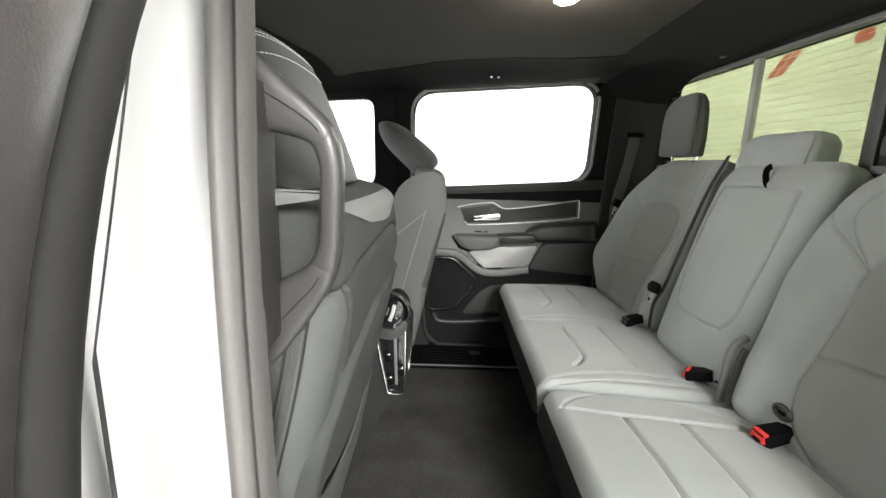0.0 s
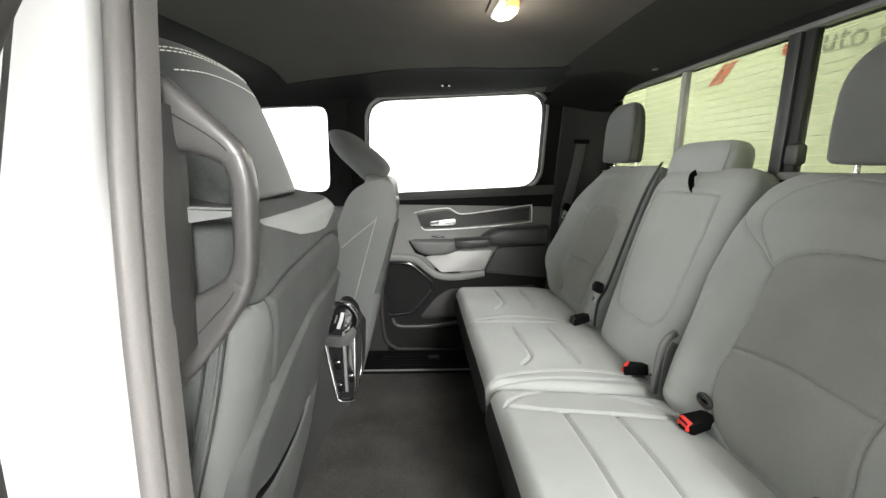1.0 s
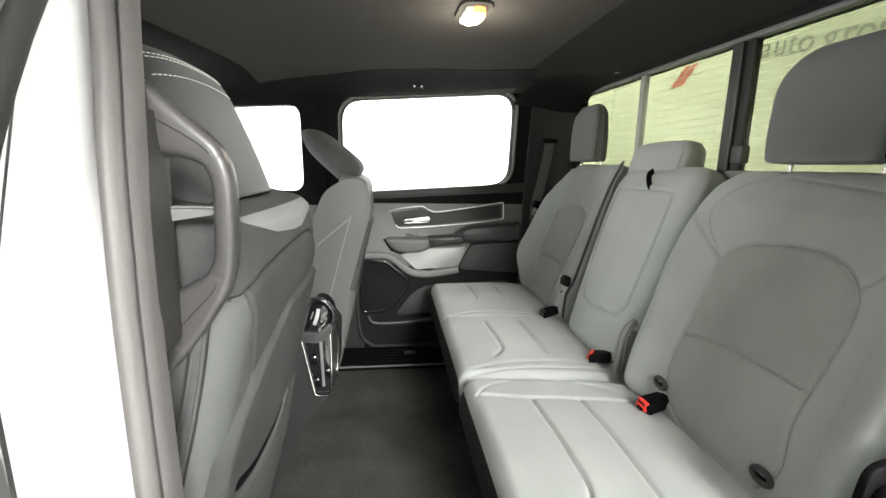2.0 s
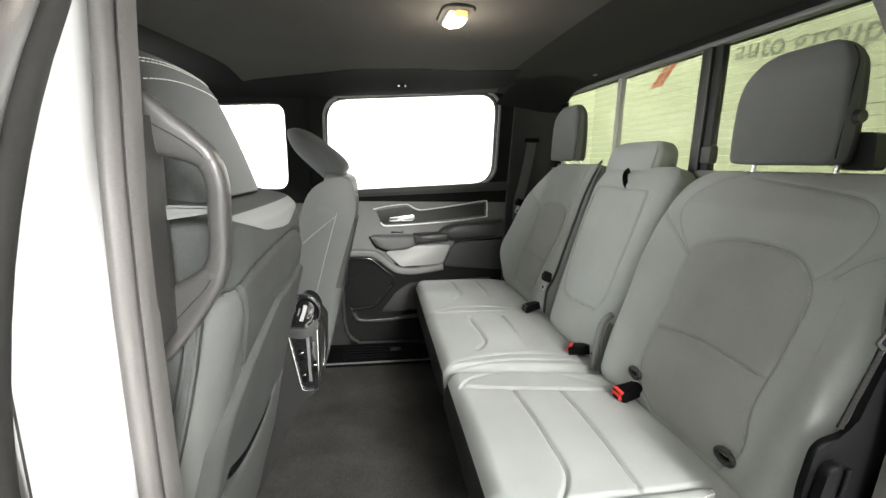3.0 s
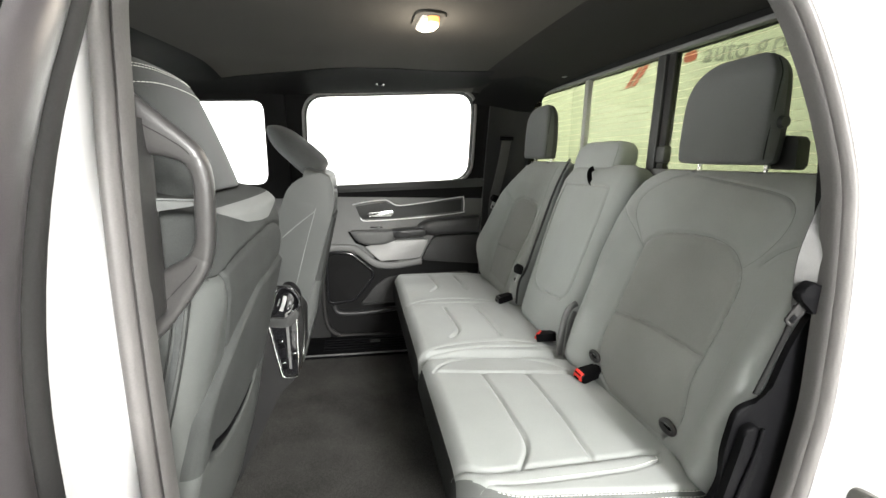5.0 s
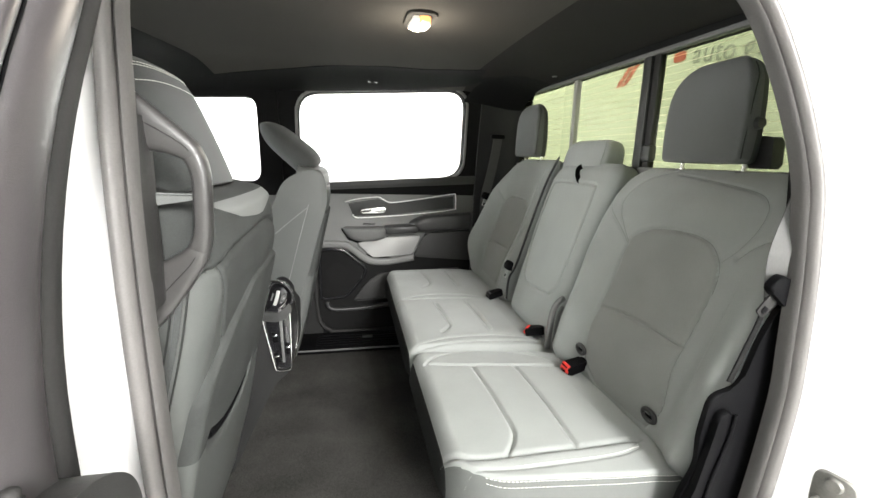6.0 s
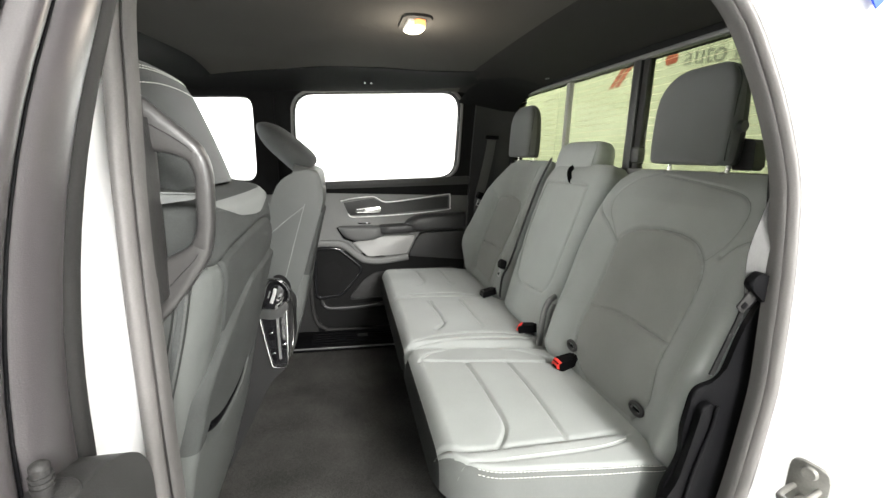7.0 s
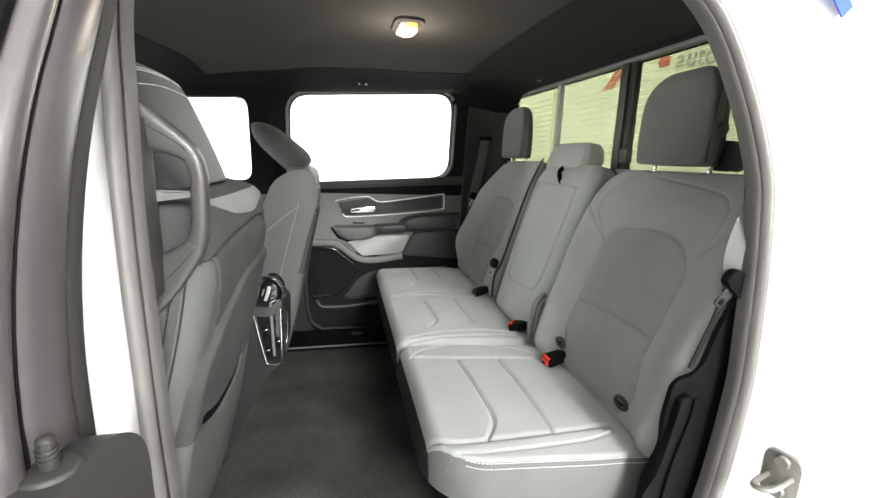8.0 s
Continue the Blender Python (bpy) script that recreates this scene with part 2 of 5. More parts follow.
def rounded(poly, r, seg=5):
    """An outline with its corners rounded by r (one number or one for each corner)."""
    out = []
    k = len(poly)
    for i in range(k):
        a, b, c = (np.array(poly[(i + j) % k], float) for j in (-1, 0, 1))
        rr = r[i] if isinstance(r, (list, tuple)) else r
        da, dc = np.linalg.norm(a - b), np.linalg.norm(c - b)
        rr = min(rr, da * 0.49, dc * 0.49)
        p, q = b + (a - b) / da * rr, b + (c - b) / dc * rr
        for s in range(seg + 1):
            t = s / seg
            out.append(tuple((1 - t) ** 2 * p + 2 * t * (1 - t) * b + t * t * q))
    return out


def sweep(name, pts, section, mat, parent=None, closed=False, up=(0, 1, 0), label="", caps=True, scale=None, angle=50):
    """Draws a section of (side, up) points along a path; up names the way in which the section's second number points."""
    p = np.array(pts, float)
    k = len(p)
    tang = np.array([(p[(i + 1) % k] - p[i - 1]) if closed else (p[min(i + 1, k - 1)] - p[max(i - 1, 0)]) for i in range(k)])
    tang /= np.linalg.norm(tang, axis=1)[:, None]
    up = np.array(up, float)
    verts, m = [], len(section)
    for i in range(k):
        side = np.cross(tang[i], up)
        side /= max(np.linalg.norm(side), 1e-6)
        top = np.cross(side, tang[i])
        s = 1.0 if scale is None else scale(i / (k - 1))
        verts += [p[i] + side * a * s + top * b * s for a, b in section]
    faces = []
    for i in range(k if closed else k - 1):
        j = (i + 1) % k
        faces += [(i * m + a, i * m + (a + 1) % m, j * m + (a + 1) % m, j * m + a) for a in range(m)]
    if not closed and caps:
        faces += [tuple(range(m)), tuple(range((k - 1) * m, k * m))]
    return place_mesh(name, verts, faces, mat, parent, True, label, angle)


def ring(r1, r2=None, n=12):
    r2 = r2 or r1
    return [(r1 * math.cos(2 * math.pi * i / n), r2 * math.sin(2 * math.pi * i / n)) for i in range(n)]


def flat_ring(w, h, r=0.3, n=4):
    """A rounded rectangle as a section."""
    return rounded([(-w / 2, -h / 2), (w / 2, -h / 2), (w / 2, h / 2), (-w / 2, h / 2)], min(w, h) * r, n)


def near_line(u, v, line):
    best = np.full(u.shape, 9.0)
    for (a, b), (c, d) in zip(line, line[1:]):
        s = np.clip(((u - a) * (c - a) + (v - b) * (d - b)) / max((c - a) ** 2 + (d - b) ** 2, 1e-9), 0, 1)
        best = np.minimum(best, np.hypot(u - a - s * (c - a), v - b - s * (d - b)))
    return best


def inside(u, v, poly):
    """Which of the places lie in an outline."""
    hit = np.zeros(u.shape, bool)
    for (a, b), (c, d) in zip(poly, poly[1:] + poly[:1]):
        cross = ((b > v) != (d > v)) & (u < (c - a) * (v - b) / (d - b + 1e-12) + a)
        hit ^= cross
    return hit


class Pad:
    """Upholstery: a padded front over an outline given row by row (v, least u, most u), with rolled edges, bulges and sewn seams."""

    def __init__(self, m, rows, thick, roll, corner=0.03, bulge=None, seams=(), depth=0.05, nu=90, nv=90, soften=31, shrink=0.0):
        self.m, self.thick, self.roll, self.corner, self.bulge, self.seams, self.depth = m, thick, roll, corner, bulge, [(smooth_path(a, n=6), b, c) for a, b, c in seams], depth
        self.ru, self.rv = roll if isinstance(roll, tuple) else (roll, roll)
        self.shrink = shrink
        rows = sorted(rows)
        self.v0, self.v1 = rows[0][0], rows[-1][0]
        self.dense = np.linspace(self.v0, self.v1, 400)
        vs = [r[0] for r in rows]

        def even(values):
            line = np.interp(self.dense, vs, values)
            wide = np.pad(line, soften, mode="edge")
            kernel = np.hanning(2 * soften + 1)
            return np.convolve(wide, kernel / kernel.sum(), mode="valid")

        self.least, self.most = even([r[1] for r in rows]), even([r[2] for r in rows])
        self.nu, self.nv = nu, nv

    def limits(self, v):
        a, b = np.interp(v, self.dense, self.least), np.interp(v, self.dense, self.most)
        inset = []
        for r in self.corner if isinstance(self.corner, tuple) else (self.corner, self.corner):
            end = np.minimum(np.minimum(v - self.v0, self.v1 - v), r)
            inset.append(r - np.sqrt(np.maximum(r ** 2 - (r - end) ** 2, 0)))
        return a + inset[0], b - inset[1]

    def height(self, u, v):
        a, b = self.limits(v)

        def rolled(d, r):
            return np.sqrt(np.maximum(1 - (1 - np.clip(d, 0, r) / r) ** 2, 0))

        full = rolled(np.minimum(u - a, b - u), self.ru) * rolled(np.minimum(v - self.v0, self.v1 - v), self.rv)
        h = self.thick * full
        if self.bulge:
            h = h + self.bulge(u, v) * full
        for line, deep, wide in self.seams:
            h = h - deep * np.exp(-(near_line(u, v, line) / wide) ** 2) * full
        return h

    def at(self, u, v, lift=0.0):
        u, v = np.asarray(u, float), np.asarray(v, float)
        w = self.height(u, v) + lift
        m = np.array(self.m)
        return u[..., None] * m[:3, 0] + v[..., None] * m[:3, 1] + w[..., None] * m[:3, 2] + m[:3, 3]

    def build(self, name, mat, parent, label="", rim_mat=None, area=None, drop=0.0035, front_mat=None):
        """rim_mat covers the sides below the edge seam; area is (material, test of u and v)."""
        def spread(n):
            t = np.linspace(0, 1, n)
            return 0.62 * t + 0.38 * (0.5 - 0.5 * np.cos(math.pi * t))

        s = spread(self.nu)
        v = self.v0 + (self.v1 - self.v0) * spread(self.nv)
        a, b = self.limits(v)
        u = a[:, None] + (b - a)[:, None] * s[None]
        vv = np.repeat(v[:, None], self.nu, 1)
        front = self.at(u, vv).reshape(-1, 3)
        idx = np.arange(self.nu * self.nv).reshape(self.nv, self.nu)
        quads = np.stack([idx[:-1, :-1], idx[:-1, 1:], idx[1:, 1:], idx[1:, :-1]], -1).reshape(-1, 4)
        rim = np.r_[idx[0, :], idx[1:, -1], idx[-1, -2::-1], idx[-2:0:-1, 0]]
        w = np.array(self.m)[:3, 2]
        back = front[rim] - w * self.depth
        back = back + (back.mean(axis=0) - back) * self.shrink * np.array((1, 0.2, 0))
        n = len(front)
        k = len(rim)
        faces = [tuple(q) for q in quads]
        faces += [(rim[i], rim[(i + 1) % k], n + (i + 1) % k, n + i) for i in range(k)]
        faces += [tuple(n + i for i in range(k))]
        ob = place_mesh(name, np.r_[front, back], faces, mat, parent, True, label, 60)
        cu, cv = u.reshape(-1)[quads].mean(axis=1), vv.reshape(-1)[quads].mean(axis=1)
        index = np.zeros(len(faces), int)
        if area:
            ob.data.materials.append(area[0])
            index[:len(quads)] = np.where(area[1](cu, cv), 1, 0)
            index[len(quads):len(quads) + k] = np.where(area[1](u.reshape(-1)[rim], vv.reshape(-1)[rim]), 1, 0)
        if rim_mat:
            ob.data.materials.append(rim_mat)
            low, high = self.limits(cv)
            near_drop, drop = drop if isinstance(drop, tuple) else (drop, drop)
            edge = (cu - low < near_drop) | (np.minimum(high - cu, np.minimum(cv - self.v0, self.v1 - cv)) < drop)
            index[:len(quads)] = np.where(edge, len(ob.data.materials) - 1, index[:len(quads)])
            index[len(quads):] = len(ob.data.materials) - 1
        # front_mat darkens the front edge and face, as shade held in the colour
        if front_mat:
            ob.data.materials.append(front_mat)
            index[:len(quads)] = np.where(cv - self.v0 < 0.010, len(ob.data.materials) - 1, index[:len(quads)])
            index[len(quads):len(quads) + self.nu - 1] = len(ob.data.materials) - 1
        ob.data.polygons.foreach_set("material_index", index)
        return ob

    def joints(self, parent, r=0.0006, mat=None):
        """The dark joint line at the bottom of each sewn seam."""
        for line, deep, wide in self.seams:
            pts = [self.at(u, v, 0.0003) for u, v in line if self.limits(v)[0] + 0.004 < u < self.limits(v)[1] - 0.004]
            if len(pts) > 3:
                sweep("seam", pts, ring(r, n=6), mat or CLOTH_SEAM, parent, up=tuple(np.array(self.m)[:3, 2]))

    def piping(self, line, parent, r=0.0024, mat=None, lift=0.0006):
        """A raised sewn welt along a line of the surface."""
        pts = [self.at(u, v, lift) for u, v in smooth_path(line, n=8) if self.limits(v)[0] + 0.003 < u < self.limits(v)[1] - 0.003]
        if len(pts) > 3:
            sweep("piping", pts, ring(r, n=8), mat or CLOTH, parent, up=tuple(np.array(self.m)[:3, 2]), scale=lambda t: min(1.0, 0.25 + 8 * t, 0.25 + 8 * (1 - t)))

    def stitch(self, line, parent, mat=THREAD, gap=0.0075, length=0.0048, r=0.00055, lift=0.0004, name="stitching"):
        """A row of sewn stitches along a line of the surface, as one mesh."""
        pts = np.array(smooth_path(line, n=10), float)
        run = np.r_[0, np.cumsum(np.linalg.norm(np.diff(pts, axis=0), axis=1))]
        verts, faces = [], []
        face = np.array(self.m)[:3, 2]
        for d in np.arange(0, run[-1] - length, gap):
            ends = [self.at(np.interp(e, run, pts[:, 0]), np.interp(e, run, pts[:, 1])) for e in (d, d + length)]
            way = ends[1] - ends[0]
            uc, vc = np.interp(d, run, pts[:, 0]), np.interp(d, run, pts[:, 1])
            slope = np.cross(self.at(uc + 0.001, vc) - self.at(uc - 0.001, vc), self.at(uc, vc + 0.001) - self.at(uc, vc - 0.001))
            slope = slope / max(np.linalg.norm(slope), 1e-12)
            normal = slope if slope @ face > 0 else -slope
            ends = [e + normal * lift for e in ends]
            side = np.cross(way, normal)
            side = side / max(np.linalg.norm(side), 1e-9) * r
            n = len(verts)
            for e in ends:
                verts += [e - side, e + side, e + side * 0.6 + normal * r, e - side * 0.6 + normal * r]
            faces += [(n + i, n + (i + 1) % 4, n + 4 + (i + 1) % 4, n + 4 + i) for i in range(4)] + [(n, n + 3, n + 2, n + 1), (n + 4, n + 5, n + 6, n + 7)]
        return place_mesh(name, verts, faces, mat, parent, False)


def sheet(name, fn, us, vs, mat, parent=None, thick=0.0, way=(0, 0, 1), label=""):
    """A surface fn(u, v) over two lists of numbers, with a thickness along way."""
    nu, nv = len(us), len(vs)
    top = [fn(u, v) for v in vs for u in us]
    faces = [(j * nu + i, j * nu + i + 1, (j + 1) * nu + i + 1, (j + 1) * nu + i) for j in range(nv - 1) for i in range(nu - 1)]
    verts = list(top)
    if thick:
        n = len(top)
        verts += [tuple(np.array(p) + np.array(way) * thick) for p in top]
        faces += [tuple(n + q for q in f[::-1]) for f in faces[:]]
        rim = [i for i in range(nu)] + [j * nu + nu - 1 for j in range(1, nv)] + [(nv - 1) * nu + i for i in range(nu - 2, -1, -1)] + [j * nu for j in range(nv - 2, 0, -1)]
        faces += [(rim[i], rim[(i + 1) % len(rim)], n + rim[(i + 1) % len(rim)], n + rim[i]) for i in range(len(rim))]
    return place_mesh(name, verts, faces, mat, parent, True, label, 40)


def ring_panel(name, outer, inner, m, depth, mat, parent=None, label="", bend=None, n=96):
    """A flat panel with one opening: the outline and the opening as lists of (u, v), resampled by angle, with depth."""
    cu = np.mean(inner, axis=0)

    def by_angle(poly, ang):
        p = np.array(poly, float) - cu
        q = np.roll(p, -1, axis=0)
        way = np.array([math.cos(ang), math.sin(ang)])
        best = None
        for a, b in zip(p, q):
            e = b - a
            det = way[0] * -e[1] + way[1] * e[0]
            if abs(det) < 1e-12:
                continue
            r = (a[0] * -e[1] + a[1] * e[0]) / det
            s = (way[0] * a[1] - way[1] * a[0]) / det
            if r > 0 and -1e-6 <= s <= 1 + 1e-6 and (best is None or r < best):
                best = r
        return cu + way * (best or 0.01)

    angs = sorted({round(math.atan2(*(np.array(p) - cu)[::-1]), 5) for p in list(outer) + list(inner)} | {round(-math.pi + 2 * math.pi * i / n, 5) for i in range(n)})
    bend = bend or (lambda u, v: 0.0)
    verts, mm = [], np.array(m)
    for w in (0.0, depth):
        for poly in (outer, inner):
            for a in angs:
                u, v = by_angle(poly, a)
                verts.append(mm[:3, 0] * u + mm[:3, 1] * v + mm[:3, 2] * (w + bend(u, v)) + mm[:3, 3])
    k = len(angs)
    faces = []
    for i in range(k):
        j = (i + 1) % k
        faces += [(i, j, k + j, k + i), (2 * k + i, 3 * k + i, 3 * k + j, 2 * k + j), (k + i, k + j, 3 * k + j, 3 * k + i), (i, 2 * k + i, 2 * k + j, j)]
    return place_mesh(name, verts, faces, mat, parent, True, label, 35)


def lettering(name, text, size, m, mat, parent=None):
    cu = bpy.data.curves.new(name, "FONT")
    cu.body, cu.size, cu.extrude, cu.space_character = text, size, 0.001, 1.05
    tmp = bpy.data.objects.new(name, cu)
    scene.collection.objects.link(tmp)
    me = bpy.data.meshes.new_from_object(tmp.evaluated_get(bpy.context.evaluated_depsgraph_get()))
    bpy.data.objects.remove(tmp)
    me.materials.clear()
    me.materials.append(mat)
    ob = new(name, me)
    ob.matrix_world = m
    ob.parent = parent
    return ob


def words(text, size, m, mat, parent):
    """Letters set side by side, each one a part."""
    wide = {"a": 0.53, "u": 0.565, "t": 0.36, "o": 0.565, "g": 0.565, "r": 0.385, "p": 0.565, " ": 0.30}
    x = 0.0
    for ch in text:
        if ch != " ":
            lettering("letter", ch, size, m @ pose(x, 0, 0), mat, parent)
        x += wide[ch] * size * 0.94


def lean(z):
    """How far the cab's sides lean inwards above the belt line."""
    d = z - 1.5
    return 0.0 if d < -0.2 else 0.17 * d if d > 0.2 else 0.17 * (d + 0.2) ** 2 / 0.8


# ---- the studio ----
def studio():
    x0, x1, y0, y1, h = -7.0, 2.6, -5.0, 5.0, 4.0
    tagged(part("ground", rbox((9.8, 10.2, 0.1), pose((x0 + x1) / 2, (y0 + y1) / 2, -0.05), 0), STUDIO_FLOOR), "pale smooth studio floor under the truck", "floor", kind="structure")
    for name, size, at in (("wall_rear", (0.1, 10.2, h), (x1 + 0.05, 0, h / 2)), ("wall_front", (0.1, 10.2, h), (x0 - 0.05, 0, h / 2)),
                           ("wall_far", (9.6, 0.1, h), ((x0 + x1) / 2, y1 + 0.05, h / 2)), ("wall_near", (9.6, 0.1, h), ((x0 + x1) / 2, y0 - 0.05, h / 2))):
        tagged(part(name, rbox(size, pose(*at), 0), STUDIO_WHITE), "plain bright white photo studio wall", "wall", kind="structure")
    tagged(part("studio_ceiling", rbox((9.8, 10.2, 0.1), pose((x0 + x1) / 2, 0, h + 0.05), 0), STUDIO_WHITE), "plain white photo studio ceiling", "ceiling", kind="structure")
    sign = thing("wall_sign", "grey and red lettering on the white studio wall", "sign")
    words("auto group", 0.222, pose(x1 - 0.004, 2.84, 2.515, 90, 0, -90) @ pose(0, 0, 0, 0, 0, -6.2), LETTER_GREY, sign)
    for k in range(2):
        s = 3.70 + 0.10 * k
        part("red_stripe", prism([(s, 2.475), (s + 0.07, 2.475), (s - 0.12, 2.64), (s - 0.19, 2.64)], axes((x1 - 0.006, 0, 0), (0, 1, 0), (0, 0, 1), (1, 0, 0)), 0.003), LETTER_RED, sign)
    part("red_dot", prism(rounded([(2.91, 2.555), (3.05, 2.555), (3.05, 2.635), (2.91, 2.635)], 0.035), axes((x1 - 0.006, 0, 0), (0, 1, 0), (0, 0, 1), (1, 0, 0)), 0.003), LETTER_RED, sign)
    far = thing("wall_sign", "pale grey lettering on the white studio wall", "sign")
    words("auto group", 0.23, pose(-2.27, y1 - 0.004, 2.285, 90, 0, 0), LETTER_DARK, far)


studio()


# ---- the cab's shell ----
FLOOR, ROOF = 0.78, 2.045
DOOR_LOOP = [(-0.366, 1.20), (-0.3725, 1.42), (-0.379, 1.57), (-0.385, 1.72), (-0.384, 1.86), (-0.345, 1.955), (-0.22, 1.993), (0.05, 2.000),
             (0.26, 1.985), (0.375, 1.920), (0.442, 1.81), (0.484, 1.68), (0.490, 1.58), (0.490, 1.42), (0.490, 1.31), (0.470, 1.12), (0.430, 0.96),
             (0.34, 0.83), (0.18, 0.765), (-0.10, 0.75), (-0.26, 0.78), (-0.335, 0.88), (-0.362, 1.02)]


def loop_frames(y):
    """The door opening's line as points with the way outwards from the opening, in the plane of the door."""
    p = np.array(smooth_path(DOOR_LOOP, True, 14))
    t = np.roll(p, -1, axis=0) - np.roll(p, 1, axis=0)
    t /= np.linalg.norm(t, axis=1)[:, None]
    out = np.c_[-t[:, 1], t[:, 0]]
    c = p.mean(axis=0)
    if ((p - c) * out).sum() < 0:
        out = -out
    return p, out


def swept_loop(name, section, mat, label, category, parent=None, closed_section=False, angle=50):
    """Draws a section of (outwards, y) round the door opening."""
    p, out = loop_frames(0)
    k, m = len(p), len(section)
    verts = []
    for (x, z), (ox, oz) in zip(p, out):
        for o, y in section:
            verts.append((x + ox * o, y + lean(z + oz * o), z + oz * o))
    faces = []
    for i in range(k):
        j = (i + 1) % k
        faces += [(i * m + a, i * m + (a + 1) % m, j * m + (a + 1) % m, j * m + a) for a in range(m if closed_section else m - 1)]
    ob = place_mesh(name, verts, faces, mat, parent, True, "", angle)
    return tagged(ob, label, category, kind="structure")


def lining(x, y):
    """The headliner's height over a place, y from the middle line."""
    e = abs(y)
    z = ROOF - 0.012 * (e / 0.6) ** 2 - 0.035 * max(0.0, (e - 0.58) / 0.15) ** 1.6 - 0.034 * max(0.0, (x - 0.36) / 0.28) ** 1.8
    return (x, C + y, z - 0.03 * max(0.0, (-0.9 - x) / 0.8))


def rail(x, t):
    """The header trim from the window's upper edge (t = 0) to the headliner (t = 1), where it rolls in softly."""
    upper = 1.420 - 0.34 * min(0.0, x + 0.10) if x < 0.2 else 1.420 - 0.38 * (x - 0.2)
    upper = min(upper, 1.60)
    y = 1.690 + (upper - 1.690) * t
    low, high = 1.981 + 0.075 * x, lining(x, y - C)[2] - 0.003
    return (x, y, low + (high - low) * (1 - (1 - t) ** 2.4))


def shell():
    # painted frame of the door opening, from the seal outwards to the skin
    swept_loop("door_frame", [(0.010, 0.100), (0.014, 0.090), (0.026, 0.078), (0.045, 0.045), (0.055, 0.008), (0.072, -0.010), (0.10, -0.016), (0.26, -0.018),
                              (0.26, 0.02), (0.10, 0.10), (0.03, 0.115)], PAINT, "glossy white painted frame round the open rear door", "door frame", closed_section=True)
    # rubber seal on the flange: a soft tube with a lip
    swept_loop("door_seal", [(0.002, 0.098), (0.0015, 0.082), (0.003, 0.074), (0.007, 0.069), (0.012, 0.068), (0.016, 0.073), (0.018, 0.084), (0.016, 0.098)],
               RUBBER, "grey rubber weather seal round the door opening", "seal", closed_section=True, angle=80)
    swept_loop("trim_lip", [(-0.0055, 0.104), (-0.0065, 0.090), (-0.0055, 0.082), (-0.003, 0.079), (0.000, 0.081), (0.0012, 0.090), (0.0012, 0.104)],
               RUBBER_LIP, "dark grey inner lip of the door seal", "seal", closed_section=True, angle=80)
    # roof skin, rear skin and the rest of the flank close the cab
    tagged(part("roof", rbox((2.5, 1.56, 0.03), pose(-0.55, C, 2.105), 0.012), PAINT), "white painted steel cab roof", "roof", kind="structure")
    xs = [-1.75, -1.2, -0.6, -0.2, 0.1, 0.3, 0.42, 0.5, 0.56, 0.6, 0.63, 0.65]
    half = [-0.735, -0.715, -0.69, -0.66, -0.62, -0.55, -0.4, -0.2, 0, 0.2, 0.4, 0.55, 0.62, 0.66, 0.69, 0.715, 0.735]

    tagged(sheet("ceiling", lining, xs, half, HEADLINER, None, 0.02, (0, 0, 1)), "dark grey cloth headliner of the cab", "headliner", kind="structure")
    def front(t, y):
        x = -1.75 + t * (1.08 - 0.22 * (1.70 - C - y))
        return (x, C + y, lining(x, y)[2] - 0.016 * min(1.0, (1.0 - t) / 0.03))

    ob = sheet("front_headliner", front, [0, 0.5, 0.85, 0.97, 1.0], half, PILLAR_CLOTH)
    tagged(ob, "black front section of the headliner", "headliner", kind="structure")
    tagged(part("floor", rbox((2.6, 1.66, 0.04), pose(-0.6, C, FLOOR - 0.02), 0), CARPET), "worn black carpet of the cab floor", "carpet", kind="structure")
    # side panels under the near sill and over the front door, front bulkhead
    for name, size, at in (("sill_panel", (2.6, 0.06, 0.5), (-0.55, 0.13, 0.46)), ("bulkhead", (0.06, 1.66, 0.85), (-1.78, C, 1.1)), ("far_sill_panel", (2.6, 0.06, 0.62), (-0.55, 1.80, 0.51))):
        tagged(part(name, rbox(size, pose(*at), 0.01), PAINT if name == "sill_panel" else PLASTIC), "closed body panel of the cab", "body panel", kind="structure")
    # closed front door on the near side, seen only as the inside behind the front seat
    tagged(part("front_door_panel", rbox((1.05, 0.06, 0.78), pose(-1.12, 0.06, 1.13), 0.015), TRIM), "dark closed front door panel", "door panel", kind="structure")
    ring_panel_y("near_front_window_frame", (-1.76, -0.56, 1.5, 2.02), (-1.68, -0.66, 1.55, 1.95), 0.06, 0.04, TRIM, "dark frame of the closed front door window", +1)
    # rear panel with the wide window
    rear = ring_panel("rear_wall", [(0.07, 1.40), (1.72, 1.40), (1.72, 2.04), (0.07, 2.04)], rounded([(0.17, 1.66), (1.63, 1.66), (1.625, 1.988), (0.19, 1.974)], 0.03),
                      axes((0.655, 0, 0), (0, 1, 0), (0, 0, 1), (1, 0, 0)), 0.05, PILLAR_CLOTH)
    tagged(rear, "black trim panel round the rear window", "trim panel", kind="structure")
    # dark sheet under the rear headliner: lamp falloff there put into the colour
    ob = sheet("rear_headliner_shade", lambda x, y: (x, C + y, lining(x, y)[2] - 0.004 * min(1.0, (x - 0.34) / 0.05)), [0.34, 0.365, 0.39, 0.42, 0.46, 0.49, 0.52, 0.55, 0.58, 0.6, 0.63, 0.652], half, HEADLINER_SHADE)
    tagged(ob, "rear part of the headliner with its shade put into the colour", "trim panel", kind="structure")
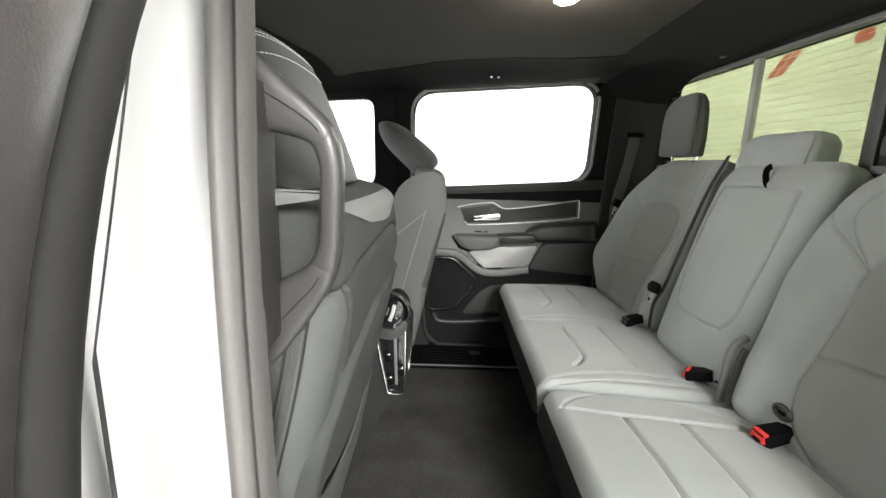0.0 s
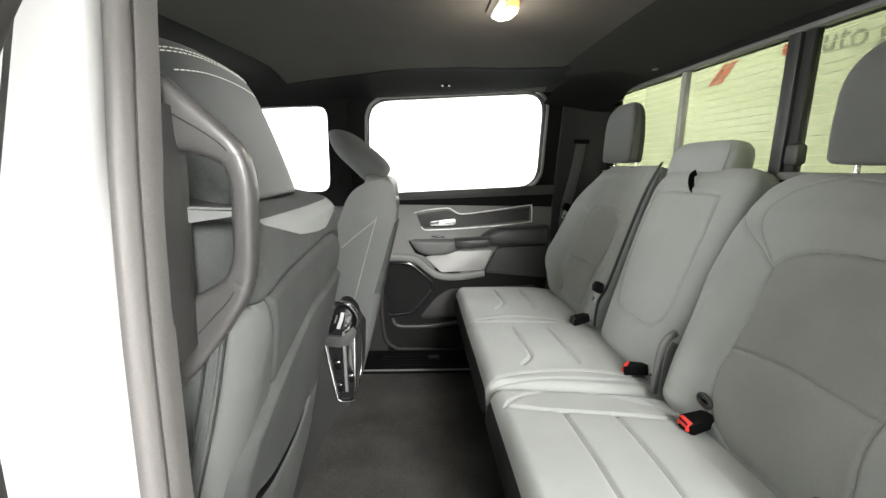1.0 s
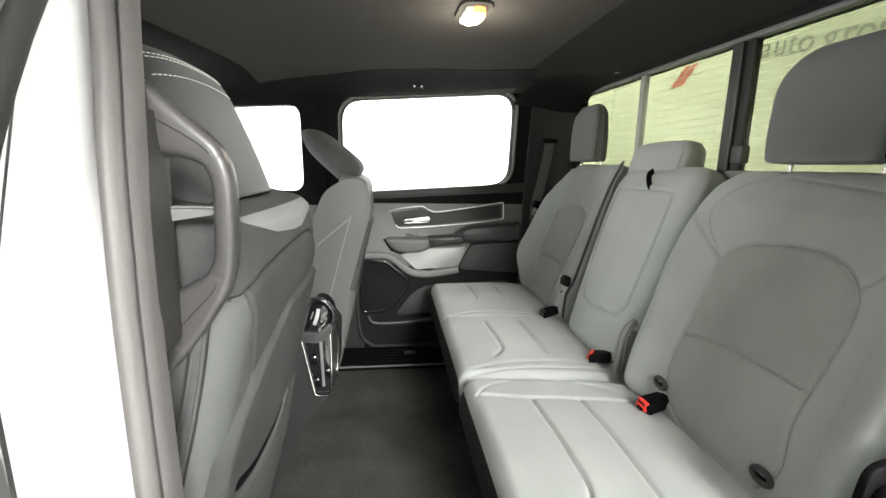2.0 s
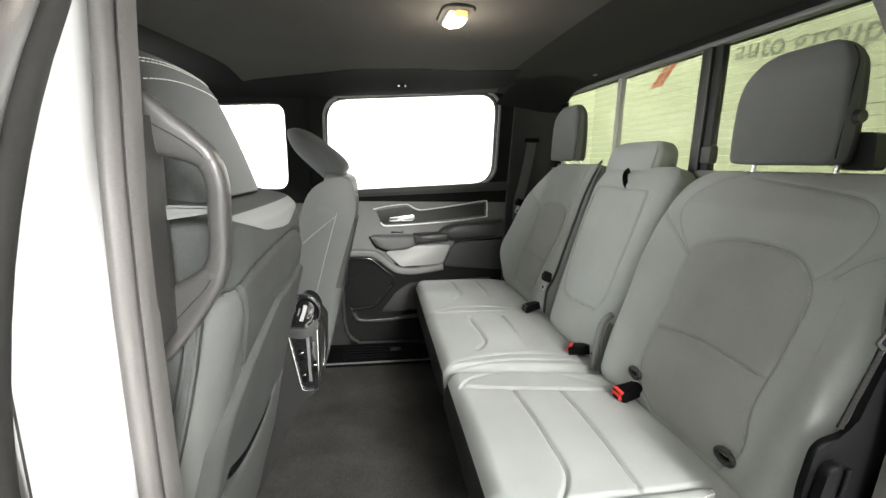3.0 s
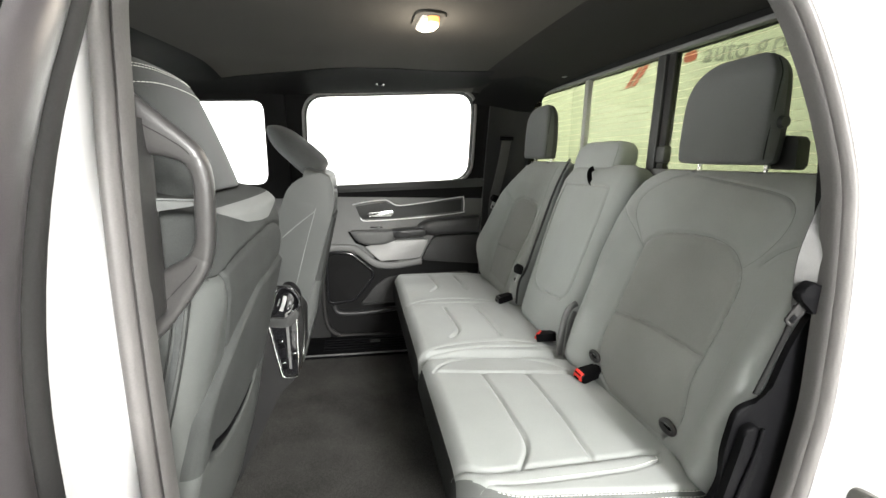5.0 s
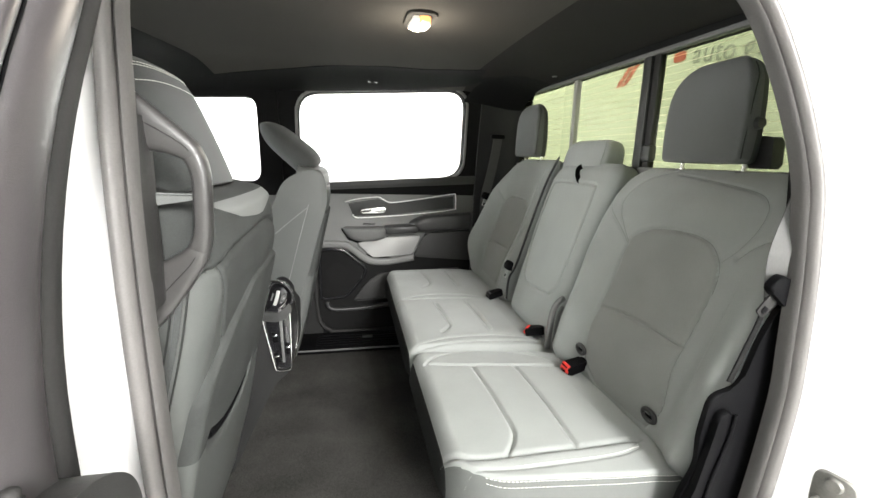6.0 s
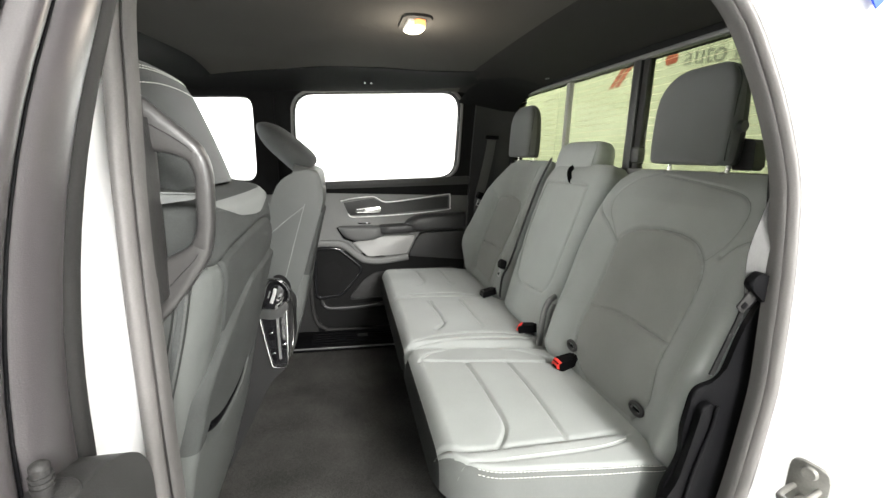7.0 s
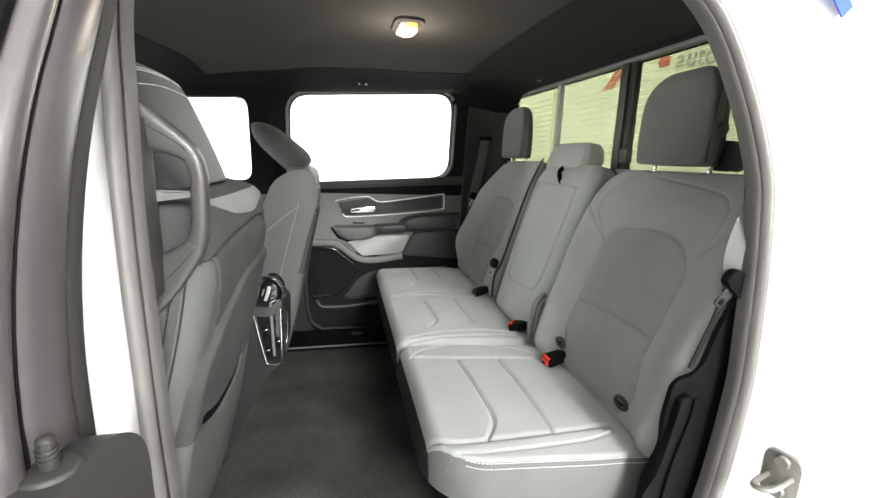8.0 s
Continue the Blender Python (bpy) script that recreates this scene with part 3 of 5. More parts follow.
    tagged(part("rear_panel", rbox((0.05, 1.59, 0.66), pose(0.68, C, 1.07), 0.006), TRIM), "dark lower rear panel of the cab", "body panel", kind="structure")


def ring_panel_y(name, outer, inner, y, depth, mat, label, sign=1, r=0.05, parent=None, kind="structure", category="window frame"):
    """A window frame in the cab's flank, leaning with it; sign +1: the near flank, -1: the far one."""
    a, b, c, d = outer
    if len(inner) == 4:
        e, f, g, h = inner
        inner = [(e, g), (f, g), (f, h), (e, h)]
    ob = ring_panel(name, [(a, c), (b, c), (b, d), (a, d)], rounded([inner[i:i + 2] for i in range(0, 8, 2)] if len(inner) == 8 else inner, r), axes((0, y, 0), (1, 0, 0), (0, 0, 1), (0, 1, 0)),
                    depth, mat, parent, bend=lambda u, v: sign * lean(v))
    return tagged(ob, label, category, kind=kind) if kind else ob


shell()


def rear_window():
    win = thing("window_1", "wide green-tinted rear window with a sliding middle pane", "window", kind="structure")
    x = 0.668
    for a, b, xx in ((0.18, 0.695, x), (0.702, 1.115, x + 0.006), (1.12, 1.64, x)):
        part("pane", rbox((0.004, b - a, 0.325), pose(xx, (a + b) / 2, 1.8225), 0), GLASS_GREEN, win)
    part("slider_post", rbox((0.022, 0.034, 0.315), pose(x - 0.004, 0.732, 1.818), 0.004), CONSOLE, win, "grey upright bar of the sliding pane")
    part("slider_edge", rbox((0.02, 0.026, 0.315), pose(x + 0.002, 0.700, 1.818), 0.003), RUBBER_DARK, win)
    part("slider_post", rbox((0.020, 0.024, 0.318), pose(x - 0.002, 1.130, 1.820), 0.004), TRIM_REFLECTING, win, "grey upright bar of the sliding pane, outside reflection in its colour")
    part("latch", rbox((0.026, 0.036, 0.046), pose(x - 0.018, 0.676, 1.712), 0.008), CONSOLE, win, "black plastic pane latch")
    for z, h, tilt in ((1.665, 0.018, 0), (1.982, 0.013, 0.5)):
        part("window_frame", rbox((0.024, 1.50, h), pose(x - 0.003, C + 0.04, z, tilt, 0, 0), 0.004), TRIM_MID, win)
    for i in range(14):
        z = 1.69 + 0.0205 * i
        for a, b in ((0.19, 0.67), (1.15, 1.62), (0.75, 1.11)):
            part("heater_wire", rbox((0.0006, b - a, 0.0006), pose(x - 0.0026 + (0.006 if a == 0.75 else 0), (a + b) / 2, z), 0), HEATER, win)


rear_window()


# ---- the far flank and its closed rear door ----
def far_flank():
    ring_panel_y("far_front_window_frame", (-1.76, -0.470, 1.49, 2.03), (-1.68, 1.54, -0.565, 1.553, -0.558, 1.922, -1.6, 1.86), 1.745, 0.05, PILLAR_CLOTH, "black trim round the far front window", -1, 0.055)
    sheet_glass("window_2", -1.70, -0.55, 1.53, 1.94, "clear far front door window")
    tagged(part("far_front_door_panel", rbox((1.30, 0.05, 0.73), pose(-1.115, 1.775, 1.13), 0.012), TRIM), "dark closed far front door panel", "door panel", kind="structure")
    # corner trim behind the door, up to the rear window
    us, vs = [0.462, 0.50, 0.56, 0.62, 0.66], [0.80, 1.2, 1.5, 1.7, 1.9, 1.99, 2.03]
    ob = sheet("corner_trim", lambda x, z: (x, 1.735 - lean(z) - 0.35 * max(0.0, x - 0.57), z), us, vs, CORNER_TRIM, None, 0.05, (0, 1, 0))
    tagged(ob, "black corner trim beside the rear window", "trim panel", kind="structure")
    # domed cover where the headliner meets the corner
    def cover(x, t):
        k = min(1.0, max(0.0, (x - 0.37) / 0.14))
        y = 1.655 - 0.33 * t * k ** 0.6
        return (x, y, lining(x, y - C)[2] - 0.0075 - 0.010 * (1 - t) ** 1.5)

    ob = sheet("corner_cover", cover, [0.37, 0.39, 0.42, 0.46, 0.5, 0.54, 0.58, 0.62, 0.655], [0, 0.15, 0.3, 0.45, 0.6, 0.75, 0.9, 1.0], PILLAR_CLOTH)
    tagged(ob, "black corner cover under the headliner", "trim panel", kind="structure")
    # header rail over the windows
    ob = sheet("roof_rail", rail, [-1.7, -1.3, -1.0, -0.7, -0.4, -0.2, 0.0, 0.15, 0.3, 0.40, 0.47], [0, 0.15, 0.3, 0.45, 0.6, 0.75, 0.9, 1.0], PILLAR_CLOTH, None, 0.012, (0, 0, 1))
    tagged(ob, "black header trim over the far windows", "trim panel", kind="structure")
    ob = sheet("roof_rail", lambda x, t: (x, 2 * C - 1.672 + 0.165 * t, 1.990 + 0.044 * t), [-1.7, -1.0, -0.4, 0.0, 0.3, 0.45, 0.62], [0, 0.5, 1.0], PILLAR_CLOTH, None, 0.012, (0, 0, 1))
    tagged(ob, "black header trim over the open door", "trim panel", kind="structure")
    ob = sheet("corner_trim", lambda x, z: (x, 0.150 + lean(z), z), [0.535, 0.58, 0.66], [0.80, 1.2, 1.5, 1.7, 1.9, 1.99, 2.03], PILLAR_CLOTH, None, 0.02, (0, -1, 0))
    tagged(ob, "black corner trim beside the open door", "trim panel", kind="structure")


def sheet_glass(name, x0, x1, z0, z1, label):
    ob = sheet(name, lambda x, z: (x, 1.765 - lean(z), z), [x0, x1], [z0, z1], GLASS, None, 0.004, (0, 1, 0))
    return tagged(ob, label, "window", kind="structure")


far_flank()


def far_door():
    d = thing("door_1", "closed rear door with black and grey trim, chrome accents and armrest", "car door", kind="structure")
    Y = 1.742
    F = axes((0, Y, 0), (1, 0, 0), (0, 0, 1), (0, -1, 0))  # u = x, v = z, w towards the cabin
    ring_panel_y("window_frame", (-0.468, 0.460, 1.50, 2.05), (-0.392, 1.530, 0.390, 1.598, 0.382, 2.000, -0.384, 1.945), 1.748, 0.05, PILLAR_CLOTH, "", -1, 0.085, d, kind="")
    p = smooth_path([(x, 1.747 - lean(z), z) for x, z in rounded([(-0.400, 1.524), (0.398, 1.592), (0.391, 2.008), (-0.393, 1.952)], 0.095, 6)], True, 2)
    sweep("glass_seal", p, flat_ring(0.012, 0.012), RUBBER, d, True)
    sheet("pane", lambda x, z: (x, 1.770 - lean(z), z), [-0.41, 0.41], [1.50, 2.03], GLASS, d, 0.004, (0, 1, 0))
    # lower panel with a belt ledge that rises to the rear
    part("panel", prism(rounded([(-0.330, 0.930), (-0.312, 0.838), (-0.265, 0.802), (0.462, 0.80), (0.462, 1.575), (-0.420, 1.515), (-0.420, 1.250), (-0.335, 1.215)], 0.02), axes((0, Y + 0.03, 0), (1, 0, 0), (0, 0, 1), (0, -1, 0)), 0.03, 0.006), TRIM, d)
    part("belt_ledge", prism(rounded([(-0.42, 1.512), (0.462, 1.560), (0.462, 1.602), (-0.42, 1.545)], 0.012), F, 0.022, 0.008), CONSOLE, d, "dark grey soft belt ledge")
    part("lower_panel", prism(rounded([(-0.326, 0.930), (-0.308, 0.842), (-0.262, 0.806), (0.455, 0.805), (0.455, 1.24), (0.10, 1.17), (-0.330, 1.235)], 0.02), F, 0.012, 0.006), PILLAR_CLOTH, d, "black lower door trim")
    sweep("tray_lip", [(x, Y - 0.020, z) for x, z in smooth_path([(-0.285, 0.962), (-0.278, 0.935), (-0.245, 0.917), (-0.12, 0.918), (0.05, 0.935), (0.40, 0.955)], n=6)], flat_ring(0.020, 0.030, 0.45), PAD_BLACK, d, up=(0, 1, 0), label="black rounded tray lip")
    part("tray_back", prism(rounded([(-0.16, 0.955), (0.40, 0.98), (0.40, 1.12), (-0.02, 1.10), (-0.08, 1.06)], 0.02), F, 0.022, 0.008), DOOR_BLACK, d)
    # chrome outline round the upper insert, with the release lever
    line = [(-0.188, 1.463), (-0.120, 1.478), (-0.036, 1.487), (-0.012, 1.480), (0.018, 1.464), (0.060, 1.462), (0.20, 1.482), (0.345, 1.505), (0.364, 1.498), (0.366, 1.440), (0.355, 1.427), (0.20, 1.407), (0.03, 1.392), (-0.10, 1.384), (-0.138, 1.385), (-0.152, 1.398), (-0.176, 1.444)]
    part("insert", prism([(-0.150, 1.392), (-0.175, 1.455), (-0.03, 1.478), (0.02, 1.456), (0.355, 1.495), (0.355, 1.435), (0.03, 1.398)], F, 0.004, 0.001), CONSOLE, d, "dark recessed trim insert")
    sweep("chrome_strip", [(x, Y - 0.007, z) for x, z in smooth_path(line[:16] + line[15:16], n=4)], ring(0.0028), SATIN_CHROME, d, up=(0, 1, 0))
    part("lever_cup", prism(rounded([(-0.150, 1.396), (-0.168, 1.452), (-0.03, 1.470), (0.012, 1.440), (0.012, 1.404)], 0.012), F, 0.006, 0.003), CONSOLE, d)
    lever = part("release_lever", prism(rounded([(-0.118, 1.408), (0.004, 1.411), (0.008, 1.440), (-0.03, 1.436), (-0.118, 1.424)], 0.008), axes((0, Y - 0.012, 0), (1, 0, 0), (0, 0, 1), (0, -1, 0)), 0.014, 0.005), CHROME, d, "chrome door release lever")
    # pull cup, armrest, map-pocket wing
    part("pull_cup", dome(rounded([(-0.205, 1.330), (-0.19, 1.340), (0.0, 1.341), (0.024, 1.334), (0.020, 1.287), (-0.03, 1.267), (-0.12, 1.262), (-0.172, 1.282)], 0.022), F, 0.046, 0.55), TRIM_MID, d, "grey plastic pull cup", 60)
    part("cup_shadow_line", prism(rounded([(-0.212, 1.330), (-0.178, 1.274), (-0.122, 1.254), (-0.03, 1.259), (0.026, 1.281), (0.022, 1.290), (-0.03, 1.268), (-0.12, 1.263), (-0.170, 1.284), (-0.200, 1.331)], 0.004), F, 0.010, 0.002), PLASTIC, d)
    part("switch", rbox((0.060, 0.008, 0.006), pose(-0.075, Y - 0.003, 1.352), 0.002), GLOSS_BLACK, d, "black window switch")
    part("armrest", dome(rounded([(-0.004, 1.346), (0.165, 1.357), (0.180, 1.346), (0.182, 1.318), (0.170, 1.312), (0.000, 1.300)], 0.014), F, 0.062, 0.62), PAD_BLACK, d, "black padded armrest", 60)
    part("wing", dome(rounded([(0.120, 1.352), (0.15, 1.380), (0.20, 1.398), (0.30, 1.406), (0.455, 1.418), (0.455, 1.325), (0.200, 1.312), (0.150, 1.316)], 0.02), F, 0.058, 0.55), PAD_BLACK, d, "black padded rear armrest wing", 60)
    part("pocket_wall", prism(rounded([(0.212, 1.305), (0.455, 1.318), (0.455, 1.16), (0.150, 1.185), (0.19, 1.27)], 0.012), F, 0.024, 0.01), DOOR_BLACK, d)
    # silver panel and the grey rim that sweeps round the speaker
    part("silver_panel", prism(rounded([(-0.135, 1.255), (0.0, 1.285), (0.186, 1.292), (0.143, 1.197), (-0.055, 1.183)], 0.012), F, 0.018, 0.006), SILVER, d, "satin silver door panel")
    rim = [(-0.385, 1.245), (-0.30, 1.252), (-0.20, 1.250), (-0.165, 1.235), (-0.11, 1.190), (-0.065, 1.165), (0.02, 1.160), (0.15, 1.180)]
    sweep("speaker_rim", [(x, Y - 0.010, z) for x, z in smooth_path(rim, n=5)], flat_ring(0.036, 0.030, 0.45), TRIM, d, up=(0, 1, 0))
    part("speaker_grille", prism(rounded([(-0.315, 1.228), (-0.205, 1.228), (-0.09, 1.130), (-0.10, 1.09), (-0.185, 0.985), (-0.312, 0.970)], 0.025), F, 0.020, 0.006), PILLAR_CLOTH, d, "black perforated speaker grille")
    sweep("grille_rim", [(x, Y - 0.021, z) for x, z in rounded([(-0.315, 1.228), (-0.205, 1.228), (-0.09, 1.130), (-0.10, 1.09), (-0.185, 0.985), (-0.312, 0.970)], 0.03)], flat_ring(0.016, 0.014, 0.45), GLOSS_BLACK, d, True)
    bm = bmesh.new()
    bmesh.ops.create_uvsphere(bm, u_segments=24, v_segments=8, radius=0.075)
    bmesh.ops.transform(bm, matrix=Matrix.Translation((-0.235, Y - 0.014, 1.10)) @ Matrix.Diagonal((1, 0.11, 1.15, 1)), verts=bm.verts)
    part("speaker_dome", bm, PILLAR_CLOTH, d)
    sweep("door_seal", [(x, Y + 0.002, z) for x, z in smooth_path([(-0.340, 1.22), (-0.338, 1.05), (-0.334, 0.93), (-0.318, 0.838), (-0.272, 0.797), (-0.2, 0.788), (0.45, 0.785)], n=6)], ring(0.011), RUBBER_DARK, d)
    tagged(part("pillar_panel", rbox((0.22, 0.03, 0.56), pose(-0.42, Y + 0.028, 1.05), 0.008), CORNER_TRIM), "black lower trim of the far pillar", "trim panel", kind="structure")


far_door()


def sill_plate():
    s = thing("sill_plate", "black ribbed plastic sill plate at the far door", "sill plate")
    part("plate", rbox((0.80, 0.20, 0.022), pose(-0.02, 1.60, FLOOR + 0.011), 0.005), PLASTIC, s)
    part("lip", rbox((0.80, 0.008, 0.008), pose(-0.02, 1.497, FLOOR + 0.020), 0.003), TRIM_MID, s, "grey raised lip")
    for i in range(5):
        part("rib", rbox((0.62, 0.006, 0.005), pose(-0.02, 1.54 + 0.028 * i, FLOOR + 0.024), 0.002), PLASTIC, s)
    for dz in (0, 1):
        part("clip", rbox((0.05, 0.010, 0.006), pose(-0.09, 1.60 + 0.02 * dz, FLOOR + 0.028), 0.002), CONSOLE, s)
    return s


sill_plate()


# ---- the rear bench ----
RAKE = math.atan(0.30)
BACK = axes((0.455, 0, 1.14), (0, 1, 0), (math.sin(RAKE), 0, math.cos(RAKE)), (-math.cos(RAKE), 0, math.sin(RAKE)))
CUSH = axes((0, 0, 1.06), (0, 1, 0), (1, 0, 0), (0, 0, 1))


def gauss(d, w):
    return np.exp(-(d / w) ** 2)


def head_block(parent, m, half, tall, deep, mat, side=None, e=(4.0, 4.0), top=0.05, low=0.016, waist=0.95, crown=0.0, label="", post=None, gap=0.08, drop=-0.02, back=0.0, n=48, top2=None):
    """A padded headrest: u across, v up from its lower edge, w towards its face; the plan is a rounded block, its top corners are turned with the radius top,
    and the sides behind the sewn edge take the second material. post: the way down from the lower edge to the guides."""
    vs = np.r_[0, low * (1 - np.cos(np.linspace(0.2, math.pi / 2, 6))), np.linspace(low * 1.3, tall - top * 1.02, 12), tall - top + top * np.sin(np.linspace(0.0, math.pi / 2, 16)[1:])]
    mm = np.array(m)
    verts, keep = [], []
    for v in vs:
        d_low, d_top = max(low - v, 0), max(v - (tall - top), 0)
        inset = (low - math.sqrt(max(low ** 2 - d_low ** 2, 0))) + (top - math.sqrt(max(top ** 2 - d_top ** 2, 0)))
        r2 = top2 or top
        d_two = max(v - (tall - r2), 0)
        inset2 = (low - math.sqrt(max(low ** 2 - d_low ** 2, 0))) + (r2 - math.sqrt(max(r2 ** 2 - d_two ** 2, 0)))
        k = v / tall
        wide = half * (waist + (1 - waist) * math.sin(math.pi * min(1, k * 1.15) ** 0.8))
        d = deep / 2 * (1 - 0.20 * k ** 2) - min(min(inset, inset2) * 0.45, deep * 0.42)
        mid = -crown * k ** 2
        for a in np.linspace(0, 2 * math.pi, n, endpoint=False):
            c, t = math.cos(a), math.sin(a)
            ex = e[0] if t > 0 else e[1]
            h = wide - (inset if c > 0 else inset2)
            u = h * math.copysign(abs(c) ** (2 / ex), c) * (1 - (back if t < 0 else 0) * abs(t))
            w = d * math.copysign(abs(t) ** (2 / ex), t) + mid
            verts.append(mm[:3, 0] * u + mm[:3, 1] * v + mm[:3, 2] * w + mm[:3, 3])
            keep.append(w - mid > d * 0.62)
    rows = len(vs)
    faces = [(r * n + a, r * n + (a + 1) % n, r * n + n + (a + 1) % n, r * n + n + a) for r in range(rows - 1) for a in range(n)]
    faces += [tuple(range(n)), tuple((rows - 1) * n + a for a in range(n))]
    head = place_mesh("headrest", verts, faces, mat, parent, True, label, 60)
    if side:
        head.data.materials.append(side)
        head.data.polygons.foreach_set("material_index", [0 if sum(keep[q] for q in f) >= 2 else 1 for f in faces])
    for sgn in (-1, 1) if post else ():
        a, b = m @ Vector((sgn * gap, 0.02, drop)), m @ Vector((sgn * gap, -post, drop))
        sweep("post", [a, b], ring(0.0048), STEEL, head, up=(0.1, 1, 0), label="chrome post")
        sweep("post_guide", [m @ Vector((sgn * gap, 0.005 - post, drop)), m @ Vector((sgn * gap, -0.014 - post, drop))], ring(0.017, 0.013), TRIM_MID, head, up=(0.1, 1, 0))

    def skin(u, v):
        """A place on the face, for stitches."""
        d_low, d_top = max(low - v, 0), max(v - (tall - top), 0)
        inset = (low - math.sqrt(max(low ** 2 - d_low ** 2, 0))) + (top - math.sqrt(max(top ** 2 - d_top ** 2, 0)))
        k = v / tall
        h = half * (waist + (1 - waist) * math.sin(math.pi * min(1, k * 1.15) ** 0.8)) - inset
        d = deep / 2 * (1 - 0.20 * k ** 2) - min(inset * 0.45, deep * 0.42)
        w = d * max(0.0, 1 - min(1.0, abs(u) / h) ** e[0]) ** (1 / e[0]) - crown * k ** 2
        return mm[:3, 0] * u + mm[:3, 1] * v + mm[:3, 2] * w + mm[:3, 3]

    return skin, head


def thread_run(line, normal, parent, mat=None, gap=0.0075, length=0.0050, r=0.0007, name="stitching"):
    """A row of stitches through places of the world, as one mesh."""
    pts = np.array(line, float)
    run = np.r_[0, np.cumsum(np.linalg.norm(np.diff(pts, axis=0), axis=1))]
    at = lambda d: np.array([np.interp(d, run, pts[:, k]) for k in range(3)])
    normal = np.array(normal, float) / np.linalg.norm(normal)
    verts, faces = [], []
    for d in np.arange(0, run[-1] - length, gap):
        a, b = at(d), at(d + length)
        side = np.cross(b - a, normal)
        side = side / max(np.linalg.norm(side), 1e-9) * r
        k = len(verts)
        for q in (a, b):
            verts += [q - side, q + side, q + side * 0.6 + normal * r, q - side * 0.6 + normal * r]
        faces += [(k + i, k + (i + 1) % 4, k + 4 + (i + 1) % 4, k + 4 + i) for i in range(4)] + [(k, k + 3, k + 2, k + 1), (k + 4, k + 5, k + 6, k + 7)]
    return place_mesh(name, verts, faces, mat or THREAD, parent, False)


